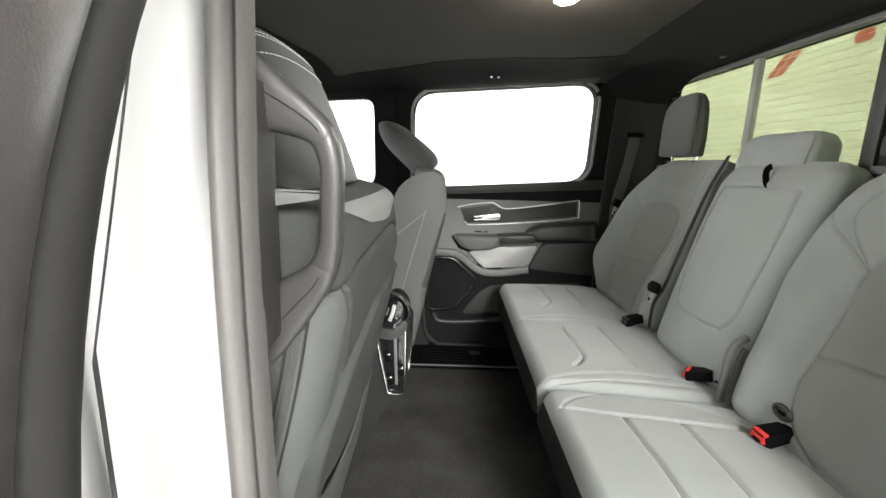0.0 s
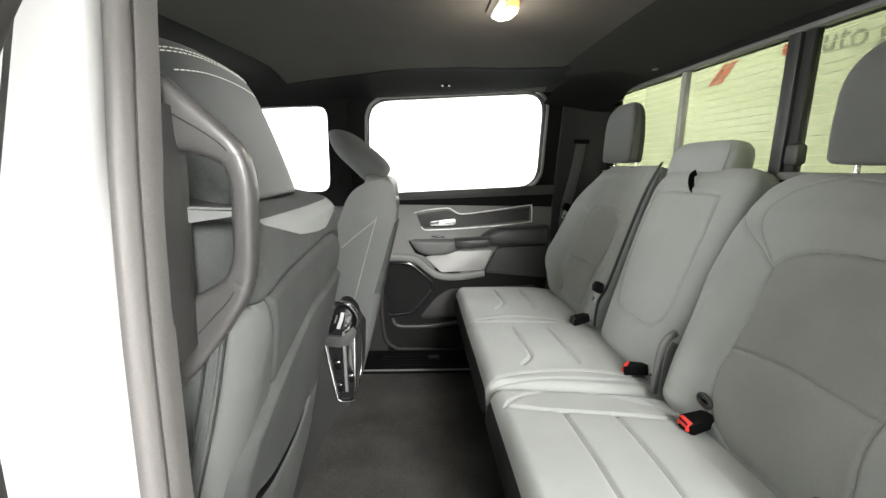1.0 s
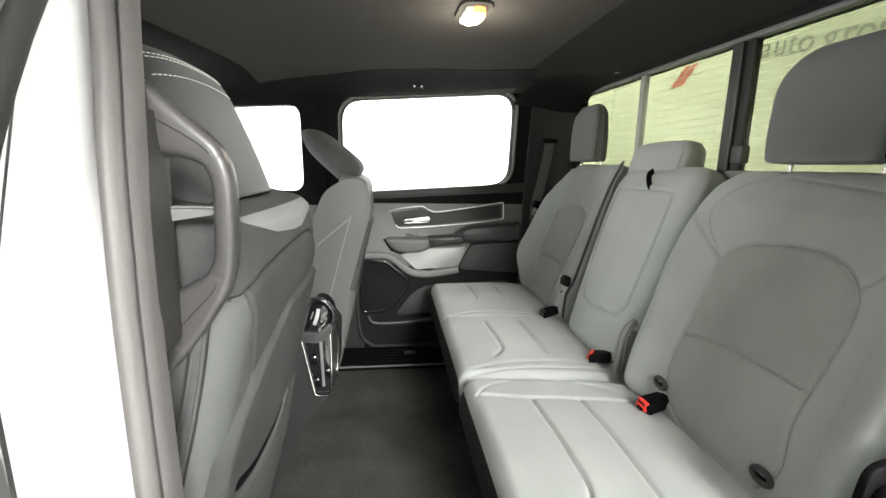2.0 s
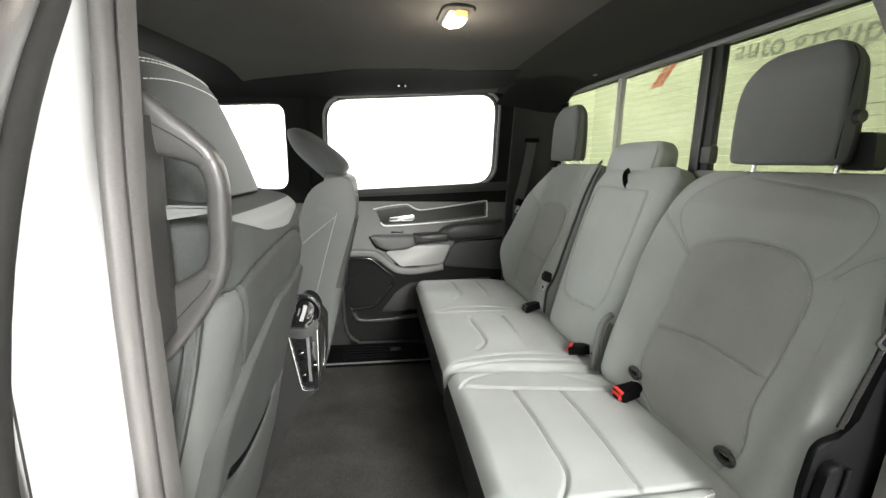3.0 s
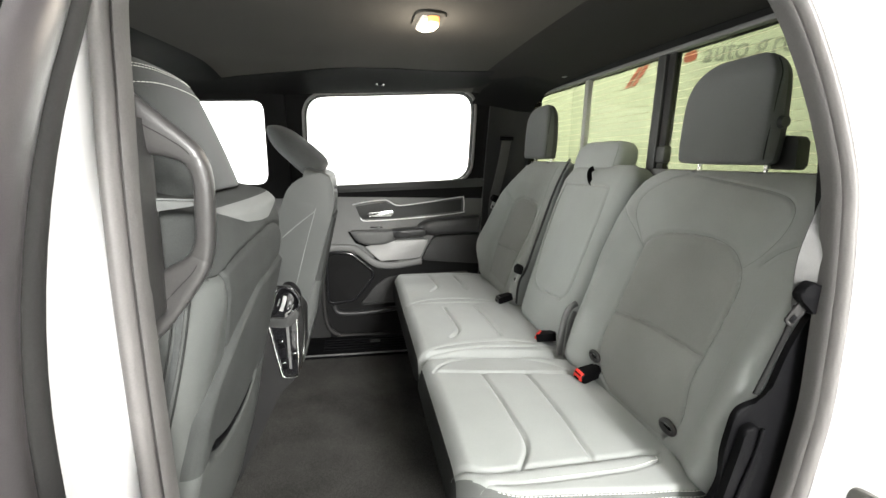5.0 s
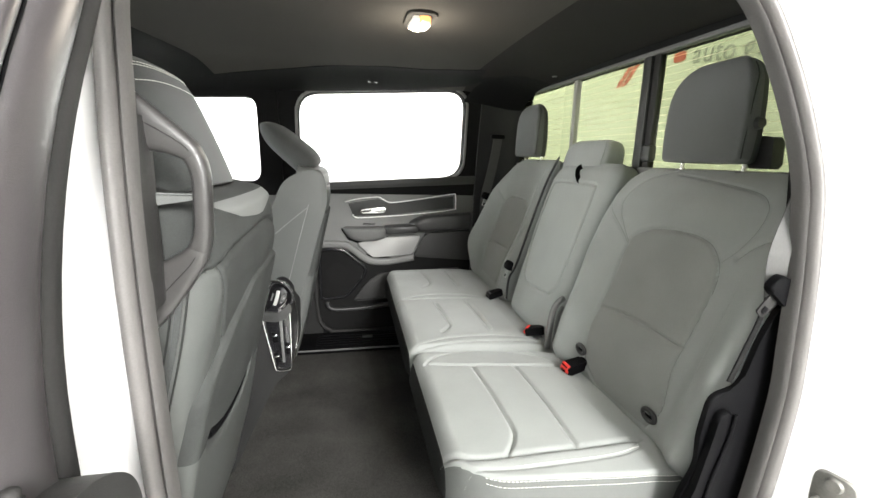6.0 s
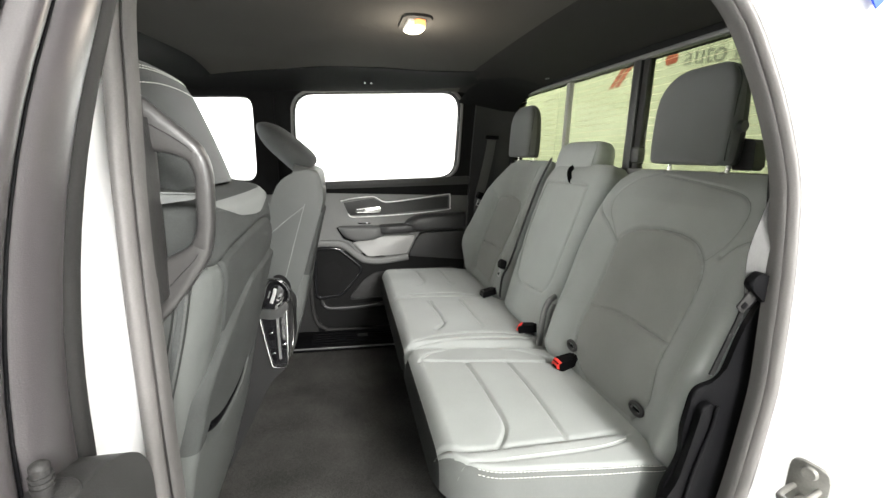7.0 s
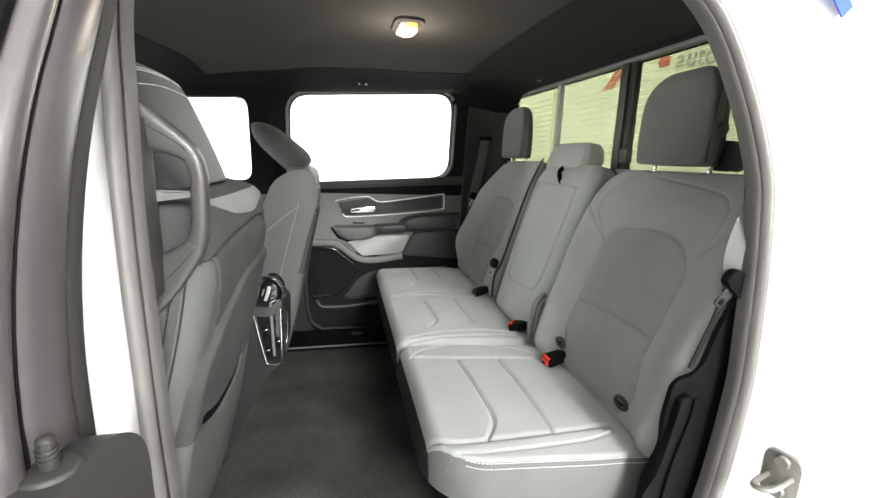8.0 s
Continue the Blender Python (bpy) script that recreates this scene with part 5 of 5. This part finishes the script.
# ---- the console between the front seats ----
def console():
    c = thing("centre_console", "black centre console with chrome-framed rear sockets and vents", "console")
    Y = 0.760
    part("body", prism(rounded([(-1.10, FLOOR), (-0.50, FLOOR), (-0.375, 1.05), (-0.326, 1.095), (-0.322, 1.245), (-0.350, 1.262), (-0.45, 1.275), (-1.10, 1.28)], [0.01, 0.02, 0.03, 0.02, 0.02, 0.02, 0.02, 0.02]),
                       axes((0, Y, 0), (1, 0, 0), (0, 0, 1), (0, 1, 0)), 0.21, 0.012), CORNER_TRIM, c, "dark grey console body")
    f = axes((0, Y, 0), (1, 0, 0), (0, 0, 1), (0, -1, 0))
    part("face", prism(rounded([(-0.396, 1.262), (-0.366, 1.100), (-0.328, 1.100), (-0.326, 1.285), (-0.36, 1.29)], 0.010), f, 0.006, 0.002), GLOSS_BLACK, c, "gloss black socket panel")
    line = [(-0.398, 1.262), (-0.383, 1.180), (-0.369, 1.108), (-0.362, 1.097), (-0.345, 1.095), (-0.331, 1.098), (-0.326, 1.110), (-0.325, 1.19), (-0.325, 1.275)]
    sweep("chrome_frame", [(u, Y - 0.007, v) for u, v in smooth_path(line, n=5)], flat_ring(0.0042, 0.008, 0.4), CHROME, c, up=(0, 1, 0))
    part("divider", prism([(-0.349, 1.12), (-0.342, 1.12), (-0.346, 1.275), (-0.354, 1.275)], f, 0.010, 0.002), TRIM_MID, c)
    for u, v in ((-0.366, 1.195), (-0.362, 1.135), (-0.334, 1.16)):
        part("socket", rbox((0.014, 0.008, 0.030), pose(u, Y - 0.007, v, 0, -10, 0), 0.003), PLASTIC, c)
        part("socket_tab", rbox((0.011, 0.006, 0.006), pose(u, Y - 0.012, v + 0.006, 0, -10, 0), 0.002), CHROME, c)
    hood = [(-0.389, 1.268), (-0.380, 1.305), (-0.370, 1.338), (-0.356, 1.349), (-0.336, 1.344), (-0.319, 1.322), (-0.317, 1.300), (-0.330, 1.276), (-0.350, 1.262), (-0.372, 1.257)]
    part("vent_hood", prism([(-0.353 + 0.90 * (u + 0.353), 1.302 + 0.90 * (v - 1.302)) for u, v in smooth_path(hood, True, 3)], axes((0, Y + 0.004, 0), (1, 0, 0), (0, 0, 1), (0, 1, 0)), 0.060, 0.0), PLASTIC, c, "rounded black vent hood")
    sweep("vent_ring", [(u, Y - 0.004, v) for u, v in smooth_path(hood, True, 4)], flat_ring(0.007, 0.020, 0.45), GLOSS_BLACK, c, True, up=(0, 1, 0), label="gloss black ring round the vent")
    part("band", prism(rounded([(-0.398, 1.246), (-0.392, 1.270), (-0.352, 1.266), (-0.322, 1.292), (-0.318, 1.270), (-0.338, 1.246), (-0.360, 1.240)], 0.006), f, 0.016, 0.004), CONSOLE, c)
    vent = part("vent", prism(rounded([(-0.376, 1.272), (-0.364, 1.328), (-0.342, 1.336), (-0.328, 1.318), (-0.340, 1.282)], 0.010), axes((0, Y + 0.003, 0), (1, 0, 0), (0, 0, 1), (0, -1, 0)), 0.004, 0.001), GLOSS_BLACK, c, "black air vent")
    sweep("slat", [(-0.362, Y - 0.010, 1.286), (-0.354, Y - 0.012, 1.308), (-0.350, Y - 0.010, 1.326)], flat_ring(0.009, 0.004), SILVER, vent, up=(0, 1, 0), label="satin vane")
    sweep("slat", [(-0.370, Y - 0.008, 1.300), (-0.364, Y - 0.009, 1.318)], flat_ring(0.004, 0.004), TRIM_MID, vent, up=(0, 1, 0))
    for run in ([(-0.372, 1.352), (-0.362, 1.3555), (-0.348, 1.353)], [(-0.352, 1.279), (-0.338, 1.288), (-0.329, 1.306)]):
        sweep("vent_rim", [(u, Y - 0.018, v) for u, v in smooth_path(run, n=5)], ring(0.0018, n=6), CHROME, vent, up=(0, 1, 0))
    sweep("chrome_edge", smooth_path([(-0.322, Y + 0.07, 1.272), (-0.318, Y + 0.085, 1.21), (-0.322, Y + 0.075, 1.13), (-0.327, Y + 0.03, 1.098)], n=5), ring(0.0022, n=6), CHROME, c, up=(0, 1, 0))


console()


# ---- B pillar trim, assist handle ----
def pillar():
    ob = sheet("pillar_trim", lambda t, z: ((-0.372 - 0.10 * t ** 2.4 - 0.05 * max(0, z - 1.55)), 0.112 + 0.088 * math.sin(t * 1.5) + lean(z), z),
               [0, 0.15, 0.3, 0.45, 0.6, 0.75, 0.9, 1.0], [1.505, 1.54, 1.58, 1.62, 1.66, 1.69, 1.715], PILLAR_TRIM, None, 0.012, (0, -1, 0))
    tagged(ob, "dark grey grained trim on the pillar between the doors", "pillar trim", kind="structure")
    h = thing("grab_handle", "black moulded grab handle on the pillar trim", "grab handle")
    # middle line in (x, z) with the half width of the grip
    line = smooth_path([(-0.46, 1.734, 0.052), (-0.42, 1.719, 0.038), (-0.385, 1.703, 0.0260), (-0.356, 1.689, 0.0165), (-0.338, 1.675, 0.0118), (-0.3305, 1.652, 0.0098), (-0.3310, 1.620, 0.0098), (-0.3335, 1.582, 0.0098),
                        (-0.343, 1.556, 0.0138), (-0.362, 1.536, 0.0205), (-0.39, 1.510, 0.0290), (-0.42, 1.492, 0.040), (-0.46, 1.478, 0.050)], n=7)
    k = 20
    for name, a0, a1 in (("upper_arm", 0, 29), ("grip", 29, 54), ("lower_arm", 54, len(line) - 1)):
        verts, faces = [], []
        for i in range(a0, a1 + 1):
            q = line[i]
            way = line[min(i + 1, len(line) - 1)] - line[max(i - 1, 0)]
            way = way[:2] / np.linalg.norm(way[:2])
            trim = 0.955 if i in (a0, a1) else 1.0
            for j in range(k):
                a = 2 * math.pi * j / k
                c, d = (math.copysign(abs(f(a)) ** 0.62, f(a)) * trim for f in (math.cos, math.sin))
                verts.append((q[0] - way[1] * q[2] * c, 0.168 + 0.0125 * d, q[1] + way[0] * q[2] * c))
        n = a1 - a0
        for i in range(n):
            faces += [(i * k + j, i * k + (j + 1) % k, (i + 1) * k + (j + 1) % k, (i + 1) * k + j) for j in range(k)]
        faces += [tuple(range(k)), tuple(range(n * k, n * k + k))]
        place_mesh(name, verts, faces, GRIP, h, True, "", 60)
    # moulding line along the outer face
    for lo, hi in ((4, 29), (55, 80)):
        run = []
        for q in line[lo:hi]:
            run.append((q[0], 0.168 - 0.0128, q[1] + (0.30 if lo < 29 else -0.30) * q[2]))
        sweep("moulding_line", run, ring(0.0006, n=6), RUBBER_DARK, h, up=(0, 1, 0))


pillar()


# ---- the open rear door at the camera's side ----
def near_door():
    d = thing("door_2", "open white rear door with dark inner trim and lock pin", "car door", kind="structure")
    # upright of the window frame: a bundle of profiles that lean with the cab
    zs = [1.30 + 0.025 * k for k in range(29)]

    def upright(name, y0, y1, x0, x1, mat, label=""):
        def edge(y, x, z):
            return (x + 0.018, y - 0.0275 + 1.3 * min(0.25, max(0.0, z - 1.50)) ** 2 + 0.60 * max(0.0, z - 1.75), z)

        verts, faces = [], []
        swell = min(0.005, 0.2 * (y1 - y0))
        front = [(y1 + (y0 - y1) * k / 8, x1 - swell + swell * math.sin(math.pi * k / 8) ** 0.6) for k in range(9)]
        ring_pts = [(y0, x0), (y1, x0)] + front
        n = len(ring_pts)
        for z in zs:
            verts += [edge(y, x, z) for y, x in ring_pts]
        for i in range(len(zs) - 1):
            faces += [(n * i + a, n * i + (a + 1) % n, n * i + n + (a + 1) % n, n * i + n + a) for a in range(n)]
        faces += [tuple(range(n)), tuple(n * len(zs) - n + a for a in range(n))]
        return place_mesh(name, verts, faces, mat, d, True, label, 60)

    upright("edge_seal", -0.0875, -0.064, -0.385, -0.354, RUBBER_DARK, "black rubber edge seal")
    upright("frame_trim", -0.1365, -0.088, -0.395, -0.350, DOOR_TRIM, "grey window frame trim")
    upright("frame_groove", -0.1385, -0.137, -0.395, -0.353, PLASTIC)
    upright("frame_trim", -0.1580, -0.139, -0.395, -0.351, DOOR_TRIM, "grey window frame trim")
    upright("glass_channel", -0.170, -0.1585, -0.395, -0.362, PLASTIC, "black glass channel")
    upright("glass_run", -0.190, -0.1705, -0.42, -0.372, RUBBER_DARK)
    sheet("pane", lambda y, z: (-0.405, y + 0.1 * (z - 1.5), z), [-0.95, -0.18], [1.42, 2.0], GLASS, d, 0.004, (-1, 0, 0))
    part("skin", rbox((0.03, 0.86, 0.62), pose(-0.455, -0.53, 1.15), 0.012, 3), PAINT, d, "white painted outer skin")
    # trim panel whose top forms a shelf with a rounded end
    part("trim_panel", prism(rounded([(-0.96, 0.86), (-0.10, 0.86), (-0.08, 1.30), (-0.082, 1.455), (-0.13, 1.490), (-0.96, 1.490)], [0.05, 0.05, 0.02, 0.05, 0.05, 0.03], 7),
                             axes((-0.43, 0, 0), (0, 1, 0), (0, 0, 1), (1, 0, 0)), 0.120, 0.030, 5), SHELF, d, "black grained inner door trim")
    bm = bmesh.new()
    bmesh.ops.create_cone(bm, cap_ends=True, segments=24, radius1=0.0052, radius2=0.0046, depth=0.044)
    bmesh.ops.transform(bm, matrix=pose(-0.325, -0.166, 1.489), verts=bm.verts)
    pin = part("lock_pin", bm, PILLAR_TRIM, d, "black ribbed lock pin")
    for k in range(3):
        bm = bmesh.new()
        bmesh.ops.create_cone(bm, cap_ends=True, segments=24, radius1=0.0055, radius2=0.0055, depth=0.0014)
        bmesh.ops.transform(bm, matrix=pose(-0.325, -0.166, 1.4990 + 0.0032 * k), verts=bm.verts)
        part("rib", bm, PILLAR_TRIM, pin)
    bm = bmesh.new()
    bmesh.ops.create_uvsphere(bm, u_segments=20, v_segments=10, radius=0.0048)
    bmesh.ops.transform(bm, matrix=Matrix.Translation((-0.325, -0.166, 1.5105)) @ Matrix.Diagonal((1, 1, 0.8, 1)), verts=bm.verts)
    part("cap", bm, PILLAR_TRIM, pin)
    part("pin_collar", prism([(0.0155 * math.cos(a), 0.0155 * math.sin(a)) for a in np.linspace(0, 2 * math.pi, 32, endpoint=False)], pose(-0.325, -0.166, 1.4895), 0.0035, 0.003, 3), SHELF, d)


near_door()


def hinge_seal():
    """A dark seal that closes the gap at the hinge side of the open door."""
    def strip(t, z):
        x = -0.393 - 0.25 * min(0.10, 1.648 - z) if z > 1.55 else -0.4175
        return (x - 0.006 + 0.013 * t, 0.017 - 0.018 * t, z)

    ob = sheet("hinge_seal", strip, [0, 0.33, 0.67, 1.0], [1.30, 1.40, 1.46, 1.51, 1.55, 1.60, 1.648, 1.70, 1.76, 1.84], RUBBER_DARK, None, 0.004, (0.7, -0.7, 0))
    tagged(ob, "dark rubber strip along the hinge gap of the open door", "seal", kind="structure")


hinge_seal()


# ---- belts and buckles ----
def buckle(y, x, z, yaw, red=True, label="black seat belt buckle with red release button"):
    b = thing("belt_buckle", label, "seat belt buckle", "buckles on the rear bench")
    m = pose(x, y, z, 0, 0, yaw) @ Matrix.Diagonal((0.85, 0.9, 0.9, 1))
    part("body", prism(rounded([(-0.012, -0.023), (0.058, -0.017), (0.058, 0.017), (-0.012, 0.023)], 0.009), m @ pose(0, 0, -0.012, 0, -14, 0), 0.026, 0.007, 3), PLASTIC, b)
    part("button", rbox((0.012, 0.037, 0.024), m @ pose(-0.012, 0, 0.004, 0, 22, 0), 0.004), RED if red else PAD_BLACK, b, "red release button" if red else "")
    part("slot", rbox((0.006, 0.020, 0.006), m @ pose(-0.0195, -0.002, -0.003, 0, 22, 0), 0.001), PLASTIC, b)
    sweep("stalk", [m @ Vector((0.06, 0, 0.006)), m @ Vector((0.12, 0, -0.010))], flat_ring(0.030, 0.008), WEBBING, b, up=(0, 0, 1))
    return b


buckle(0.533, 0.388, 1.158, 2)
buckle(0.785, 0.390, 1.156, -40)
buckle(1.135, 0.375, 1.160, 2, False, "black seat belt buckle lying on the cushion")


def belt(pts, mat, label, clip=None, wide=0.046, up=(0, 1, 0), steel=None):
    b = thing("seat_belt", label, "seat belt", "seat belts")
    sweep("webbing", smooth_path(pts, n=6), flat_ring(wide, 0.0025), mat, b, up=up)
    if clip:
        m = clip
        tongue = part("tongue", prism(rounded([(-0.030, 0), (0.030, 0), (0.025, 0.034), (-0.025, 0.034)], 0.014), m, 0.014, 0.005, 3), PLASTIC, b, "black plastic belt tongue")
        part("plate", prism(rounded([(-0.009, -0.034), (0.009, -0.034), (0.010, 0.002), (-0.010, 0.002)], 0.005), m @ pose(0, 0, 0.003), 0.003, 0.001), steel or SILVER, tongue, "steel plate")
        part("slot", prism(rounded([(-0.0045, -0.029), (0.0045, -0.029), (0.0045, -0.018), (-0.0045, -0.018)], 0.002), m @ pose(0, 0, 0.0062), 0.0012, 0.0003), PLASTIC, tongue, "dark slot in the plate")
    return b


# far outer belt, middle belt and near outer belt
belt([(0.549, 1.655, 1.79), (0.536, 1.652, 1.70), (0.514, 1.648, 1.59), (0.494, 1.642, 1.505), (0.488, 1.63, 1.38), (0.480, 1.60, 1.22)], WEBBING_DARK, "dark grey seat belt hanging on the far corner trim",
     axes((0.488, 1.628, 1.492), (0.85, 0.4, -0.33), (0.33, 0, 0.94), (0.376, -0.908, -0.132)))
tagged(part("belt_guide", rbox((0.07, 0.02, 0.022), pose(0.549, 1.660, 1.795), 0.006), PLASTIC), "black belt guide on the corner trim", "belt guide")
belt([(0.600, 1.100, 1.700), (0.552, 1.096, 1.60), (0.502, 1.092, 1.45), (0.455, 1.088, 1.30), (0.426, 1.085, 1.24), (0.420, 1.084, 1.16)], WEBBING, "black middle seat belt between the backrests",
     axes((0.424, 1.088, 1.275), (0, 1, 0), (0.29, 0, 0.957), (-0.957, 0, 0.29)), 0.016, (-0.957, 0, 0.29))
belt([(0.560, 0.138, 1.80), (0.530, 0.134, 1.70), (0.498, 0.127, 1.62), (0.474, 0.120, 1.56), (0.476, 0.121, 1.515), (0.500, 0.134, 1.47), (0.540, 0.150, 1.42)], WEBBING_PALE, "grey seat belt hanging beside the rear seat",
     axes((0.470, 0.118, 1.486), (0.76, 0, -0.64), (0.64, 0, 0.76), (0, -1, 0)), 0.027, (-0.62, -0.78, 0.0), RUBBER_DARK)


def side_trim():
    t = thing("side_trim", "black plastic side trim beside the rear seat", "side trim")
    part("panel", prism(rounded([(0.35, 0.82), (0.52, 0.82), (0.63, 1.0), (0.63, 1.52), (0.495, 1.470), (0.470, 1.42), (0.446, 1.336), (0.395, 1.324), (0.384, 1.25), (0.390, 1.20), (0.362, 1.14)], 0.02),
                        axes((0, 0.128, 0), (1, 0, 0), (0, 0, 1), (0, -1, 0)), 0.010, 0.004, 3), PLASTIC, t)
    part("bolster_cap", prism(rounded([(0.33, 1.02), (0.354, 1.125), (0.377, 1.158), (0.397, 1.26), (0.403, 1.299), (0.427, 1.304), (0.440, 1.25), (0.42, 1.15), (0.40, 1.04)], 0.02), axes((0, 0.116, 0), (1, 0, 0), (0, 0, 1), (0, -1, 0)), 0.012, 0.006, 3), PLASTIC, t)
    band = smooth_path([(0.463, 0.1165, 1.486), (0.455, 0.1165, 1.446), (0.440, 0.1165, 1.403), (0.420, 0.1165, 1.348)], n=8)
    sweep("stitched_band", band, flat_ring(0.010, 0.003), PILLAR_CLOTH, t, up=(0, 1, 0), label="black stitched edge band")
    for k in (-0.0022, 0.0022):
        thread_run([q + np.array((k, -0.0018, 0)) for q in band], (0, -1, 0), t, CLOTH_FRONT, 0.006, 0.004, 0.0006)
    sweep("ridge", smooth_path([(0.385, 0.101, 1.06), (0.400, 0.101, 1.17), (0.422, 0.101, 1.257), (0.427, 0.101, 1.300)], n=6), ring(0.003), PLASTIC, t)


side_trim()


def anchor_loop(y, x, z):
    a = thing("anchor_loop", "black child seat anchor bezel in the seat gap", "anchor", "anchors in the seat gap")
    sweep("bezel", [Vector((x, y, z)) + Vector((-0.006 * math.sin(t) * 0, 0.018 * math.cos(t), 0.011 * math.sin(t))) for t in np.linspace(0, 2 * math.pi, 24, endpoint=False)], ring(0.0050), PAD_BLACK, a, True, up=(1, 0, 0))
    part("bar", rbox((0.006, 0.04, 0.006), pose(x + 0.004, y, z - 0.004), 0.002), PLASTIC, a)
    return a


anchor_loop(0.280, 0.426, 1.182)
anchor_loop(0.552, 0.428, 1.200)
anchor_loop(0.850, 0.420, 1.172)


def hinge_cover():
    h = bpy.data.objects["rear_seat"]
    sweep("hinge_cover", smooth_path([(0.402, 0.690, 1.14), (0.407, 0.694, 1.19), (0.415, 0.699, 1.245), (0.430, 0.703, 1.274), (0.452, 0.706, 1.288)], n=6), flat_ring(0.018, 0.014, 0.45), TRIM_MID, h, label="grey plastic hinge cover")
    sweep("hinge_strap", smooth_path([(0.424, 0.688, 1.13), (0.430, 0.694, 1.18), (0.440, 0.700, 1.235), (0.452, 0.704, 1.262)], n=6), flat_ring(0.016, 0.010, 0.45), TRIM, h, label="grey plastic hinge strap")


hinge_cover()


# ---- small fittings ----
def dome_lamp():
    l = thing("dome_lamp", "lit oval dome lamp in a dark ceiling bezel", "dome lamp")
    x, y, z = 0.028, 0.838, ROOF - 0.004
    part("bezel", prism(rounded([(-0.040, -0.072), (0.040, -0.072), (0.040, 0.072), (-0.040, 0.072)], 0.034, 8), axes((x, y, z + 0.004), (1, 0, 0), (0, -1, 0), (0, 0, -1)), 0.007, 0.005, 3), HEADLINER, l)
    down = axes((x, y, z), (1, 0, 0), (0, -1, 0), (0, 0, -1))
    part("lens", prism(rounded([(-0.024, -0.052), (0.016, -0.056), (0.026, 0.004), (0.022, 0.020), (-0.024, 0.024)], 0.014, 6), down, 0.015, 0.007, 3), LAMP_LENS, l, "bright warm white lens")
    part("amber_lens", prism(rounded([(-0.010, 0.018), (0.024, 0.012), (0.022, 0.048), (-0.006, 0.052)], 0.012, 5), down, 0.017, 0.006, 2), LAMP_AMBER, l, "amber glowing lens end")
    part("clear_lens", prism(rounded([(-0.028, -0.050), (-0.016, -0.054), (-0.008, 0.046), (-0.024, 0.044)], 0.006, 5), down, 0.012, 0.005, 2), LAMP_PALE, l, "dim clear lens edge")


dome_lamp()


def coat_hook():
    h = thing("coat_hook", "small chrome-tipped coat hook on the header trim", "coat hook")
    part("base", rbox((0.040, 0.012, 0.022), pose(-0.062, 1.565, 2.000), 0.004), PLASTIC, h)
    for s in (-1, 1):
        bm = bmesh.new()
        bmesh.ops.create_uvsphere(bm, u_segments=12, v_segments=8, radius=0.0055)
        bmesh.ops.transform(bm, matrix=Matrix.Translation((-0.062 + 0.014 * s, 1.555, 1.994)), verts=bm.verts)
        part("tip", bm, CHROME, h, "bright chrome tip")


coat_hook()
# pale oval clips pressed into the headliner
for x, y, z in ((0.620, 1.235, 2.008),):
    bm = bmesh.new()
    bmesh.ops.create_uvsphere(bm, u_segments=20, v_segments=8, radius=0.012)
    bmesh.ops.transform(bm, matrix=Matrix.Translation((x, y, z)) @ Matrix.Diagonal((0.7, 1.4, 0.3, 1)), verts=bm.verts)
    tagged(part("trim_clip", bm, TRIM_MID), "small grey oval clip in the headliner", "trim clip", "headliner clips")


def striker():
    s = thing("door_striker", "steel door striker loop on a bolted plate", "striker")
    f = axes((0.520, 0.010, 1.212), (0.25, -0.97, 0), (0, 0, 1), (-0.97, -0.25, 0)) @ Matrix.Scale(1.15, 4)
    part("plate", prism(rounded([(-0.022, -0.034), (0.022, -0.034), (0.022, 0.034), (-0.022, 0.034)], 0.014), f, 0.006, 0.002), GALVANISED, s)
    for z in (-0.022, 0.022):
        bm = bmesh.new()
        bmesh.ops.create_cone(bm, cap_ends=True, segments=18, radius1=0.010, radius2=0.008, depth=0.006)
        bmesh.ops.transform(bm, matrix=f @ pose(0, z, 0.008), verts=bm.verts)
        part("bolt", bm, GALVANISED, s)
    sweep("loop", [f @ Vector(p) for p in smooth_path([(0.013, 0.004, 0.004), (0.013, 0.004, 0.034), (0.010, 0.002, 0.050), (0.0, -0.001, 0.056), (-0.010, -0.005, 0.050), (-0.013, -0.006, 0.034), (-0.013, -0.006, 0.004)], n=5)], ring(0.0042), GALVANISED, s, up=(0, 0, 1))


striker()

tape = part("tape_strip", rbox((0.021, 0.002, 0.06), pose(0.479, 0.0455, 1.913, 0, -45, 0), 0), BLUE)
tagged(tape, "strip of blue masking tape on the white paint", "tape")
# belt outlets behind the backrests
for y, x, z, w, h in ((0.318, 0.640, 1.712, 0.050, 0.066), (0.86, 0.636, 1.745, 0.026, 0.020)):
    g = part("belt_outlet", prism(rounded([(-w / 2, 0), (w / 2, 0), (w / 2 + 0.006, h), (-w / 2 + 0.004, h * 0.92)], 0.008), axes((x - 0.012, y, z - h / 2), (0, 1, 0), (0, 0, 1), (1, 0, 0)), 0.028, 0.006, 3), PILLAR_TRIM)
    tagged(g, "black plastic belt outlet behind the rear backrest", "belt outlet", "belt outlets")
